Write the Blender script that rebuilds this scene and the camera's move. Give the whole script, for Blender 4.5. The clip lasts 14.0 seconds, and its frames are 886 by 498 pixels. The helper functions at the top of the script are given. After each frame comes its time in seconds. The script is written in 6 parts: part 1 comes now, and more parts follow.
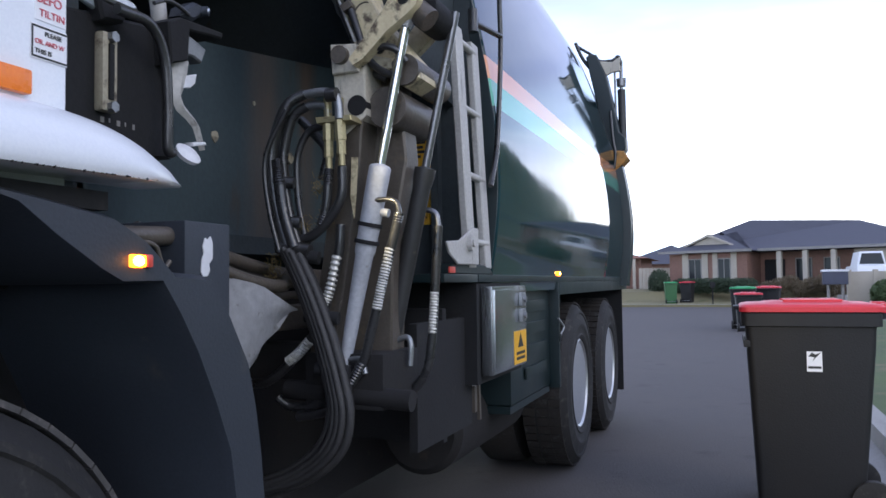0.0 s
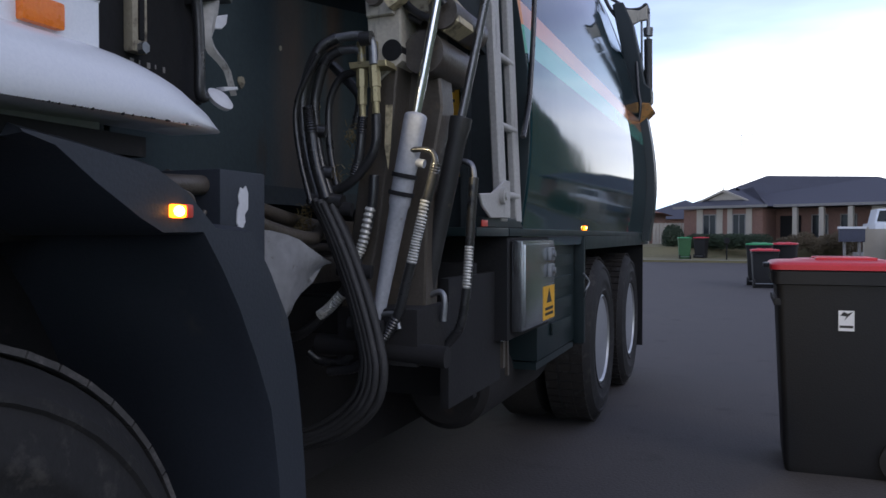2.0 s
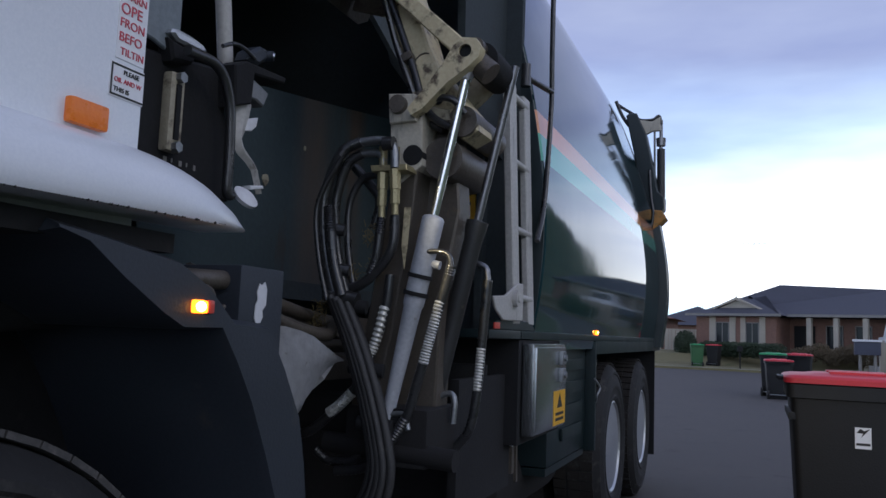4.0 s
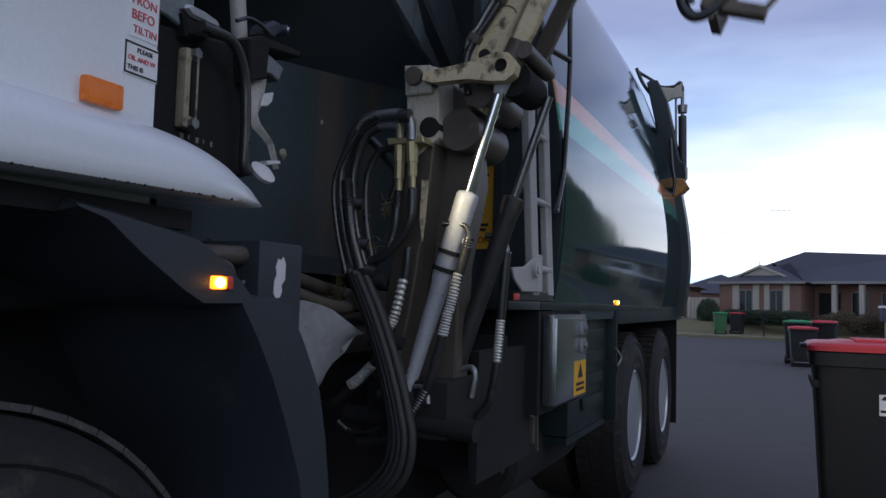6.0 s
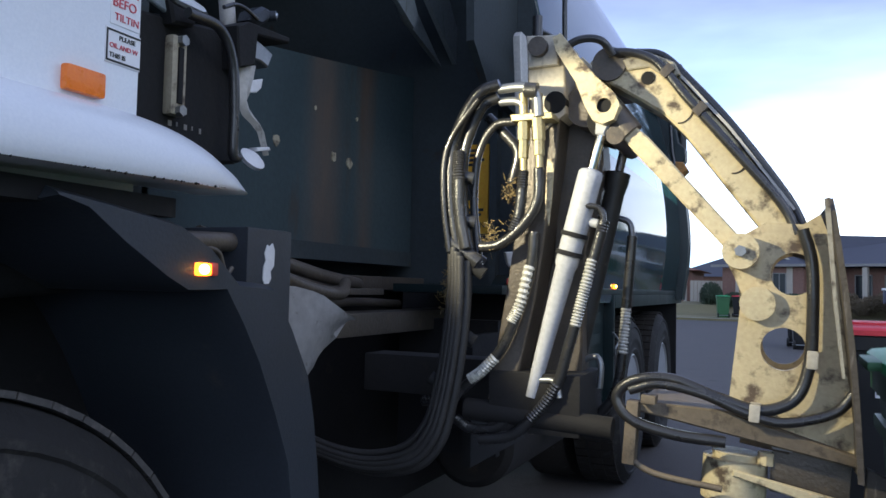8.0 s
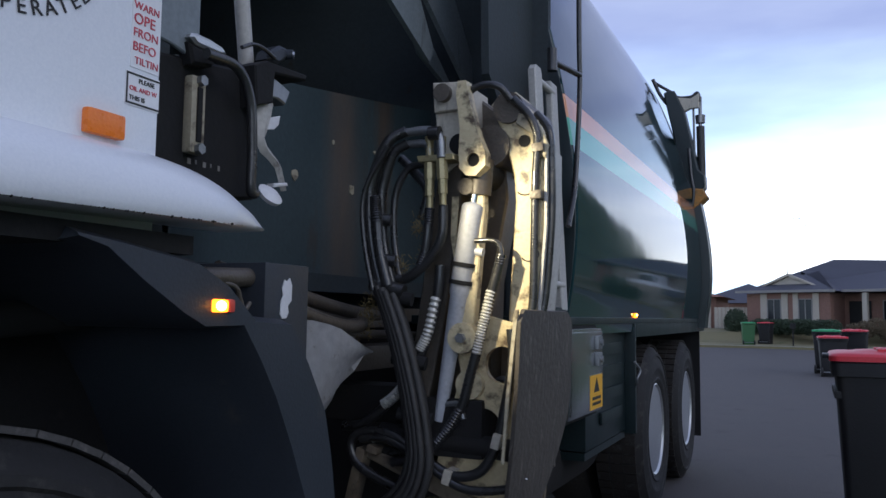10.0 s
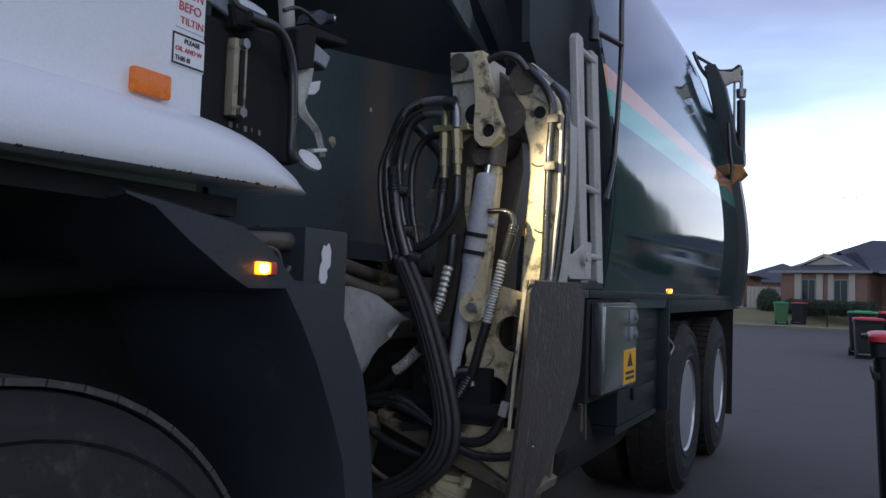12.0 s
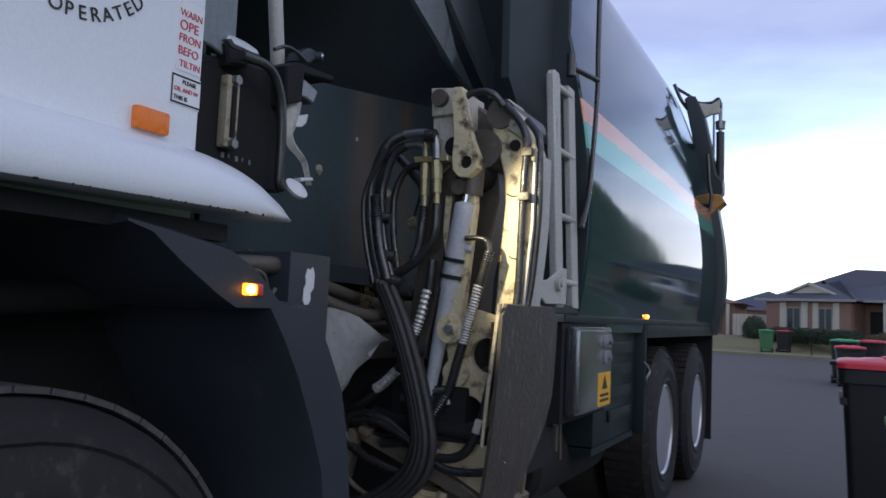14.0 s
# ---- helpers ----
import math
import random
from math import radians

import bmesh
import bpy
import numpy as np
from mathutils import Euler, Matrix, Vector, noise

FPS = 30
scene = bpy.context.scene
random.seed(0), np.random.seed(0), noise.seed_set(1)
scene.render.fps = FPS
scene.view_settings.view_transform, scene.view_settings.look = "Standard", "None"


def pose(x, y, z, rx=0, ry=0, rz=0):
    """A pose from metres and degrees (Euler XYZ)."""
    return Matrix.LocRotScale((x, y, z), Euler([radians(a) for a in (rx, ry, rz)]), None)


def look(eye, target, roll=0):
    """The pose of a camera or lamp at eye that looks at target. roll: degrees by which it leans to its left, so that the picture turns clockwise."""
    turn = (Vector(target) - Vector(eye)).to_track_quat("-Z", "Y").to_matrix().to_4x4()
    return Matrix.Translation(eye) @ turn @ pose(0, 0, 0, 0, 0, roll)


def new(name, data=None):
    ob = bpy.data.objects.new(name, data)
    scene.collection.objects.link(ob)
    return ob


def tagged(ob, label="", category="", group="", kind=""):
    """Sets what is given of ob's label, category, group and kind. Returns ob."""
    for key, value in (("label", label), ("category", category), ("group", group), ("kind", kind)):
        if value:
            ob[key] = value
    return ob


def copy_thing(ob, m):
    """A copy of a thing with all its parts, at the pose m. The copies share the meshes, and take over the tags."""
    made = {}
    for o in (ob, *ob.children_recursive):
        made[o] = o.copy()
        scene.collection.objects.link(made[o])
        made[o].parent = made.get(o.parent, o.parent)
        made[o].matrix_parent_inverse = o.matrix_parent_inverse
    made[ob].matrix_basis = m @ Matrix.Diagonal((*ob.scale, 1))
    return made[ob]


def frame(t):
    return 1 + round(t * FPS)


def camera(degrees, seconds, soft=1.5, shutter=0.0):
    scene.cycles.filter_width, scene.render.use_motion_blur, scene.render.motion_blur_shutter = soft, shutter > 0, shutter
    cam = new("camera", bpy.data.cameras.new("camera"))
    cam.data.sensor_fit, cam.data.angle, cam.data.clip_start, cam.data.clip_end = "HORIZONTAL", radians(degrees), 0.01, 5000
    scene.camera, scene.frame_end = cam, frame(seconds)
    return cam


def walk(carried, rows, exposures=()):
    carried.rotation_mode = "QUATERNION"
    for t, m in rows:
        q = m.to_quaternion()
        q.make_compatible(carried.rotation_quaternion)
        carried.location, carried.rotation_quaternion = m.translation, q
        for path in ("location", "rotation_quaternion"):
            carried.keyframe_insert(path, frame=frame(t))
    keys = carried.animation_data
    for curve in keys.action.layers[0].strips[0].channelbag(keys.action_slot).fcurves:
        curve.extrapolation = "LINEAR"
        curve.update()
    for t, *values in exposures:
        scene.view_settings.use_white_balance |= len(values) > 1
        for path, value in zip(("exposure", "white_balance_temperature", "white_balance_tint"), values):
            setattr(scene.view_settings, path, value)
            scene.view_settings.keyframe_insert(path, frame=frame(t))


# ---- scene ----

cam = camera(59.0, 14.0, 1.5, 0.3)
PATH = [
    (0.0, pose(0.0726, -0.0365, 1.1931, 92.493, 0.686, 20.219)),
    (0.5, pose(-0.0262, -0.0484, 1.2034, 93.452, -0.258, 18.924)),
    (1.0, pose(-0.0199, -0.0204, 1.2033, 92.273, 0.465, 18.887)),
    (1.5, pose(0.0000, 0.0001, 1.1997, 90.407, 0.253, 19.298)),
    (2.0, pose(-0.0191, 0.0086, 1.1976, 89.010, -0.006, 21.037)),
    (2.5, pose(-0.0247, 0.0015, 1.2143, 93.546, -0.120, 22.083)),
    (3.0, pose(-0.0231, -0.0231, 1.2144, 97.545, -2.628, 22.499)),
    (3.2, pose(-0.0234, -0.0182, 1.2076, 96.579, -2.714, 21.233)),
    (5.3, pose(-0.0023, -0.0196, 1.2124, 95.601, -1.311, 22.973)),
    (5.5, pose(-0.0112, -0.0108, 1.2080, 94.892, -1.499, 23.166)),
    (6.0, pose(-0.0104, -0.0148, 1.2126, 93.919, -1.539, 23.350)),
    (6.5, pose(0.0057, -0.0151, 1.2201, 95.203, -2.012, 23.337)),
    (7.0, pose(0.0056, -0.0084, 1.2203, 95.640, -1.421, 23.937)),
    (7.5, pose(0.0174, -0.0125, 1.2186, 94.333, -1.094, 23.692)),
    (8.0, pose(0.0225, -0.0087, 1.2144, 92.795, -1.248, 23.609)),
    (8.5, pose(0.0394, -0.0097, 1.2192, 94.696, -0.816, 25.347)),
    (8.7, pose(0.0370, -0.0117, 1.2223, 94.928, -0.605, 25.023)),
    (10.8, pose(0.0354, -0.0117, 1.2216, 94.841, -0.717, 25.492)),
    (11.0, pose(0.0335, -0.0154, 1.2170, 94.742, -0.379, 25.996)),
    (11.5, pose(0.0243, -0.0101, 1.2139, 92.923, -1.220, 26.146)),
    (12.0, pose(0.0126, -0.0103, 1.2122, 92.869, -1.967, 27.277)),
    (12.5, pose(0.0139, -0.0177, 1.2162, 94.187, -1.574, 27.068)),
    (13.0, pose(0.0220, -0.0204, 1.2182, 94.376, -1.279, 26.143)),
    (13.5, pose(0.0370, -0.0172, 1.2219, 95.101, -0.340, 28.807)),
    (14.0, pose(0.0923, -0.1029, 1.2089, 94.664, -2.604, 26.417)),
]
walk(cam, PATH, ((0.0, 1.2, 6500, 10), (0.5, 0.65, 6500, 10), (1.0, 0.28, 6500, 10), (1.5, 0.2, 6500, 10), (2.0, 0.35, 6550, 11), (3.0, 0.3, 6400, 10), (5.5, -0.05, 6350, 10), (6.2, -0.05, 6350, 10),
                 (6.5, 0.15, 6350, 10), (7.0, 0.5, 6150, 8), (7.5, 0.55, 5900, 7), (8.7, 0.6, 5900, 7), (10.8, 0.2, 6400, 10), (12.5, 0.22, 6400, 10), (14.0, 0.42, 6450, 10)))

# ---- world and light ----
world = bpy.data.worlds.new("world")
scene.world = world
world.use_nodes = True
wn, wl = world.node_tree.nodes, world.node_tree.links
wn.clear()
w_out = wn.new("ShaderNodeOutputWorld")
w_bg = wn.new("ShaderNodeBackground")
w_sky = wn.new("ShaderNodeTexSky")
w_sky.sky_type, w_sky.sun_disc = "NISHITA", False
w_sky.sun_elevation, w_sky.sun_rotation = radians(9), radians(70)
w_co = wn.new("ShaderNodeTexCoord")
w_map = wn.new("ShaderNodeMapping")
w_map.inputs["Scale"].default_value = (1.0, 1.0, 4.0)
w_noise = wn.new("ShaderNodeTexNoise")
w_noise.inputs["Scale"].default_value, w_noise.inputs["Detail"].default_value = 2.2, 6
w_ramp = wn.new("ShaderNodeValToRGB")
w_ramp.color_ramp.elements[0].position, w_ramp.color_ramp.elements[1].position = 0.36, 0.66
w_sep = wn.new("ShaderNodeSeparateXYZ")
w_height = wn.new("ShaderNodeValToRGB")
he = w_height.color_ramp.elements
he[0].position, he[0].color = 0.0, (9.5, 13.0, 15.5, 1)
he[1].position, he[1].color = 1.0, (4.6, 5.2, 7.2, 1)
for at, col in ((0.035, (10.0, 14.0, 17.0)), (0.065, (19.0, 19.6, 20.2)), (0.19, (17.0, 18.0, 19.5)), (0.25, (8.2, 10.4, 13.5)), (0.33, (4.4, 5.0, 7.6)), (0.50, (3.6, 4.0, 6.0))):
    he.new(at).color = (*col, 1)
w_warp = wn.new("ShaderNodeTexNoise")
w_warp.inputs["Scale"].default_value, w_warp.inputs["Detail"].default_value = 1.6, 5
w_lift = wn.new("ShaderNodeMath")
w_lift.operation = "MULTIPLY_ADD"
w_lift.inputs[1].default_value = 0.16
w_drop = wn.new("ShaderNodeMath")
w_drop.operation = "SUBTRACT"
w_drop.inputs[1].default_value = 0.08
w_dark = wn.new("ShaderNodeMixRGB")
w_dark.blend_type = "MULTIPLY"
w_dark.inputs["Color2"].default_value = (0.62, 0.66, 0.82, 1)
w_mix = wn.new("ShaderNodeMixRGB")
w_mix.inputs["Fac"].default_value = 0.82
wl.new(w_co.outputs["Generated"], w_map.inputs["Vector"])
wl.new(w_map.outputs["Vector"], w_noise.inputs["Vector"])
wl.new(w_noise.outputs["Fac"], w_ramp.inputs["Fac"])
wl.new(w_co.outputs["Generated"], w_sep.inputs["Vector"])
wl.new(w_map.outputs["Vector"], w_warp.inputs["Vector"])
wl.new(w_warp.outputs["Fac"], w_lift.inputs[0])
wl.new(w_sep.outputs["Z"], w_lift.inputs[2])
wl.new(w_lift.outputs[0], w_drop.inputs[0])
wl.new(w_drop.outputs[0], w_height.inputs["Fac"])
wl.new(w_ramp.outputs["Color"], w_dark.inputs["Fac"])
wl.new(w_height.outputs["Color"], w_dark.inputs["Color1"])
wl.new(w_sky.outputs["Color"], w_mix.inputs["Color1"])
wl.new(w_dark.outputs["Color"], w_mix.inputs["Color2"])
wl.new(w_mix.outputs["Color"], w_bg.inputs["Color"])
wl.new(w_bg.outputs["Background"], w_out.inputs["Surface"])
w_bg.inputs["Strength"].default_value = 0.11
sun = new("sun", bpy.data.lights.new("sun", "SUN"))
sun.data.energy, sun.data.angle, sun.data.color = 0.34, radians(25), (1.0, 0.96, 0.92)
sun.matrix_world = look((6, 2, 4), (0, 5, 0))


# ---- materials ----
def mat(name, color, rough=0.6, metal=0.0, vary=0.25, scale=6.0, bump=0.15, fine=90.0, dirt=None, dirt_at=0.6, coat=0.0, streak=False):
    """A surface with patches of wear, fine grain and relief."""
    m = bpy.data.materials.new(name)
    m.use_nodes = True
    n, l = m.node_tree.nodes, m.node_tree.links
    b = n["Principled BSDF"]
    co = n.new("ShaderNodeTexCoord")
    mp = n.new("ShaderNodeMapping")
    if streak:
        mp.inputs["Scale"].default_value = (1.0, 1.0, 0.16)
    l.new(co.outputs["Object"], mp.inputs["Vector"])
    big = n.new("ShaderNodeTexNoise")
    big.inputs["Scale"].default_value, big.inputs["Detail"].default_value = scale, 6
    l.new(mp.outputs["Vector"], big.inputs["Vector"])
    small = n.new("ShaderNodeTexNoise")
    small.inputs["Scale"].default_value, small.inputs["Detail"].default_value = fine, 3
    l.new(co.outputs["Object"], small.inputs["Vector"])
    mix = n.new("ShaderNodeMixRGB")
    mix.inputs["Color1"].default_value = (*[c * (1 - vary) for c in color], 1)
    mix.inputs["Color2"].default_value = (*[min(1, c * (1 + vary)) for c in color], 1)
    l.new(big.outputs["Fac"], mix.inputs["Fac"])
    grain = n.new("ShaderNodeMixRGB")
    grain.blend_type = "OVERLAY"
    grain.inputs["Fac"].default_value = 0.25
    l.new(mix.outputs["Color"], grain.inputs["Color1"])
    l.new(small.outputs["Fac"], grain.inputs["Color2"])
    last = grain.outputs["Color"]
    if dirt:
        ramp = n.new("ShaderNodeValToRGB")
        ramp.color_ramp.elements[0].position, ramp.color_ramp.elements[1].position = dirt_at, dirt_at + 0.12
        d_noise = n.new("ShaderNodeTexNoise")
        d_noise.inputs["Scale"].default_value, d_noise.inputs["Detail"].default_value = scale * 2.3, 9
        d_noise.inputs["Roughness"].default_value = 0.65
        l.new(mp.outputs["Vector"], d_noise.inputs["Vector"])
        l.new(d_noise.outputs["Fac"], ramp.inputs["Fac"])
        dm = n.new("ShaderNodeMixRGB")
        dm.inputs["Color2"].default_value = (*dirt, 1)
        l.new(ramp.outputs["Color"], dm.inputs["Fac"])
        l.new(last, dm.inputs["Color1"])
        last = dm.outputs["Color"]
    l.new(last, b.inputs["Base Color"])
    rm = n.new("ShaderNodeMapRange")
    rm.inputs["To Min"].default_value, rm.inputs["To Max"].default_value = max(0.03, rough - 0.12), min(1, rough + 0.12)
    l.new(big.outputs["Fac"], rm.inputs["Value"])
    l.new(rm.outputs["Result"], b.inputs["Roughness"])
    b.inputs["Metallic"].default_value = metal
    b.inputs["Coat Weight"].default_value = coat
    if bump:
        bp = n.new("ShaderNodeBump")
        bp.inputs["Strength"].default_value, bp.inputs["Distance"].default_value = bump, 0.004
        l.new(small.outputs["Fac"], bp.inputs["Height"])
        l.new(bp.outputs["Normal"], b.inputs["Normal"])
    return m


def glow(name, color, strength):
    m = bpy.data.materials.new(name)
    m.use_nodes = True
    b = m.node_tree.nodes["Principled BSDF"]
    b.inputs["Base Color"].default_value = (*color, 1)
    b.inputs["Emission Color"].default_value = (*color, 1)
    b.inputs["Emission Strength"].default_value = strength
    return m


ASPHALT = mat("asphalt", (0.067, 0.060, 0.057), 0.85, 0, 0.38, 1.1, 1.0, 60, (0.046, 0.041, 0.039), 0.58)
CONCRETE = mat("concrete", (0.30, 0.29, 0.27), 0.85, 0, 0.2, 1.5, 0.4, 60, (0.16, 0.15, 0.14), 0.62)
GRASS = mat("grass", (0.065, 0.095, 0.03), 0.9, 0, 0.45, 0.6, 0.8, 40, (0.14, 0.12, 0.055), 0.55)
DRY_GRASS = mat("dry_grass", (0.17, 0.15, 0.075), 0.9, 0, 0.4, 0.35, 0.8, 40, (0.09, 0.10, 0.04), 0.55)
CAB_WHITE = mat("cab_white", (0.74, 0.76, 0.80), 0.36, 0, 0.04, 3, 0.02, 220, (0.66, 0.66, 0.66), 0.70, 0.3, True)
GUARD_BLACK = mat("guard_black_plastic", (0.029, 0.035, 0.046), 0.5, 0, 0.25, 4, 0.12, 160, (0.055, 0.055, 0.055), 0.64)
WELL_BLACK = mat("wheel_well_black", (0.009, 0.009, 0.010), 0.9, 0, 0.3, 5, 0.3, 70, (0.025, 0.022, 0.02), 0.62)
RUBBER = mat("tyre_rubber", (0.015, 0.0145, 0.0145), 0.8, 0, 0.35, 7, 0.4, 80, (0.05, 0.046, 0.041), 0.55)
HOSE = mat("hose_rubber", (0.024, 0.024, 0.025), 0.30, 0, 0.35, 14, 0.25, 200, (0.075, 0.068, 0.058), 0.60, 0.4)
SPIRAL = mat("spiral_guard", (0.56, 0.55, 0.50), 0.28, 0.3, 0.3, 18, 0.2, 150, (0.12, 0.11, 0.09), 0.55)
TEAL = mat("dark_green_paint", (0.006, 0.016, 0.018), 0.42, 0, 0.25, 3, 0.08, 60, (0.022, 0.022, 0.020), 0.62, 0.05)
HOPPER_TEAL = mat("worn_green_steel", (0.038, 0.058, 0.066), 0.55, 0, 0.35, 2.2, 0.2, 60, (0.055, 0.040, 0.030), 0.57, 0, True)
HOPPER_DARK = mat("hopper_inside", (0.034, 0.044, 0.049), 0.75, 0, 0.4, 3, 0.3, 60, (0.04, 0.03, 0.022), 0.6)
CREAM = mat("cream_arm_paint", (0.60, 0.51, 0.32), 0.46, 0, 0.22, 7, 0.3, 90, (0.095, 0.068, 0.045), 0.53)
TREAD = mat("dusty_tread", (0.018, 0.0145, 0.012), 0.9, 0, 0.3, 9, 0.4, 90, (0.04, 0.04, 0.04), 0.55)
CREAM_DIRTY = mat("grimy_cream_paint", (0.38, 0.34, 0.25), 0.6, 0, 0.3, 9, 0.25, 90, (0.09, 0.07, 0.05), 0.53)
POST_GREY = mat("post_grey_paint", (0.50, 0.46, 0.38), 0.55, 0, 0.25, 7, 0.2, 90, (0.06, 0.05, 0.04), 0.58, 0, True)
GRIME = mat("greasy_steel", (0.10, 0.085, 0.070), 0.42, 0.2, 0.45, 10, 0.35, 110, (0.14, 0.11, 0.08), 0.58)
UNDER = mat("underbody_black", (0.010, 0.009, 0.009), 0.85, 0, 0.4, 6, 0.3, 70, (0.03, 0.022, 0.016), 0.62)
CHROME = mat("chrome_rod", (0.75, 0.76, 0.78), 0.15, 1.0, 0.05, 10, 0.02, 90)
CYL_WHITE = mat("white_cylinder_paint", (0.44, 0.45, 0.48), 0.45, 0, 0.1, 8, 0.1, 90, (0.2, 0.17, 0.13), 0.66)
CYL_BLACK = mat("black_cylinder_paint", (0.03, 0.03, 0.03), 0.45, 0, 0.3, 8, 0.1, 90, (0.1, 0.09, 0.07), 0.64)
BRASS = mat("plated_fitting", (0.42, 0.36, 0.20), 0.45, 0.6, 0.2, 20, 0.1, 150, (0.12, 0.10, 0.06), 0.62)
ALU = mat("aluminium", (0.55, 0.56, 0.56), 0.4, 0.85, 0.1, 6, 0.1, 90, (0.3, 0.29, 0.27), 0.66)
RIM = mat("wheel_rim", (0.36, 0.37, 0.40), 0.45, 0.4, 0.15, 6, 0.1, 80, (0.18, 0.17, 0.16), 0.66)
LADDER_GREY = mat("ladder_grey", (0.47, 0.455, 0.43), 0.55, 0.1, 0.2, 8, 0.15, 90, (0.14, 0.12, 0.10), 0.6, 0, True)
PADDLE = mat("worn_grey_paddle", (0.064, 0.055, 0.047), 0.62, 0, 0.6, 20, 0.8, 60, (0.19, 0.17, 0.15), 0.575, 0, True)
PLASTIC_SHEET = mat("plastic_sheet", (0.50, 0.50, 0.51), 0.4, 0, 0.15, 12, 0.5, 40, (0.22, 0.20, 0.17), 0.6)
WARN_YELLOW = mat("warning_yellow", (0.80, 0.42, 0.03), 0.5, 0, 0.08, 9, 0.03)
INK = mat("black_ink", (0.02, 0.02, 0.02), 0.6, 0, 0.1, 9, 0)
RED_INK = mat("red_ink", (0.55, 0.07, 0.10), 0.6, 0, 0.1, 9, 0)
LABEL_WHITE = mat("label_white", (0.80, 0.80, 0.82), 0.5, 0, 0.05, 9, 0.02)
LIGHT_GREY = mat("patch_grey", (0.68, 0.68, 0.70), 0.6, 0, 0.1, 12, 0.1)
ORANGE_LENS = mat("orange_lens", (0.85, 0.20, 0.02), 0.3, 0, 0.1, 40, 0.2, 200)
AMBER = glow("amber_light", (1.0, 0.20, 0.01), 4.5)
AMBER_HOT = glow("amber_core", (1.0, 0.55, 0.10), 14.0)
RED_LENS = mat("red_lens", (0.6, 0.08, 0.06), 0.3)
BIN_BLACK = mat("bin_black_plastic", (0.008, 0.008, 0.0095), 0.62, 0, 0.2, 5, 0.25, 120, (0.05, 0.048, 0.045), 0.66)
BIN_GREEN = mat("bin_green_plastic", (0.035, 0.12, 0.045), 0.5, 0, 0.2, 5, 0.25, 120, (0.03, 0.06, 0.03), 0.66)
LID_RED = mat("lid_red", (0.62, 0.035, 0.05), 0.45, 0, 0.12, 5, 0.15, 120)
LID_GREEN = mat("lid_green", (0.02, 0.30, 0.10), 0.45, 0, 0.15, 5, 0.15, 120)
BRICK = mat("brick_face", (0.20, 0.11, 0.085), 0.85, 0, 0.3, 8, 0.3, 60, (0.25, 0.16, 0.12), 0.55)
RENDER_CREAM = mat("cream_render", (0.40, 0.36, 0.30), 0.85, 0, 0.12, 3, 0.2, 60)
TILE = mat("roof_tile", (0.058, 0.060, 0.078), 0.75, 0, 0.3, 2, 0.4, 40, (0.08, 0.08, 0.09), 0.62)
TRIM_GREY = mat("trim_grey", (0.22, 0.21, 0.20), 0.7, 0, 0.1, 4, 0.1)
GLASS_DARK = mat("window_glass", (0.02, 0.022, 0.026), 0.12, 0, 0.2, 2, 0)
GLASS_DARK.node_tree.nodes["Principled BSDF"].inputs["Specular IOR Level"].default_value = 0.25
LEAF = mat("leaf", (0.055, 0.085, 0.03), 0.7, 0, 0.5, 12, 0.3, 40, (0.09, 0.085, 0.04), 0.6)
HEDGE = mat("hedge_leaf", (0.03, 0.05, 0.025), 0.8, 0, 0.5, 9, 0.3, 40)
BRACKET_ORANGE = mat("dull_orange", (0.42, 0.20, 0.05), 0.6, 0, 0.4, 14, 0.2, 90, (0.06, 0.12, 0.06), 0.55)
TRUNK = mat("bark", (0.12, 0.09, 0.06), 0.9, 0, 0.3, 8, 0.6, 40)
FLAP_GREY = mat("flap_grey", (0.20, 0.23, 0.25), 0.6, 0, 0.3, 4, 0.2, 80, (0.06, 0.055, 0.05), 0.58, 0, True)
HILL = mat("hill_pasture", (0.075, 0.10, 0.040), 0.95, 0, 0.5, 0.010, 0, 0.3, (0.026, 0.036, 0.026), 0.50)
BOX_STEEL = mat("brushed_box_steel", (0.50, 0.52, 0.53), 0.24, 1.0, 0.12, 5, 0.12, 140, (0.36, 0.36, 0.35), 0.64, 0, True)
DARK_ROD = mat("oily_rod", (0.20, 0.20, 0.21), 0.3, 0.8, 0.2, 10, 0.05, 90, (0.06, 0.05, 0.045), 0.6)
# grime plus painted shade: cream gripper steel browned as in its unlit rest
RAIL_BROWN = mat("grimy_shaded_rail", (0.15, 0.12, 0.085), 0.6, 0, 0.4, 9, 0.3, 90, (0.06, 0.048, 0.036), 0.55)
# worn cream whose extra brown patches also paint the plate's shade at rest
PLATE_CREAM = mat("worn_shaded_plate_paint", (0.58, 0.48, 0.29), 0.46, 0, 0.28, 6, 0.35, 80, (0.115, 0.080, 0.050), 0.515)
HOSE_MATTE = mat("bundle_rubber", (0.030, 0.029, 0.029), 0.55, 0, 0.35, 20, 0.3, 220, (0.060, 0.055, 0.050), 0.58)
STEEL = mat("grey_steel", (0.30, 0.31, 0.32), 0.45, 0.8, 0.15, 8, 0.1)


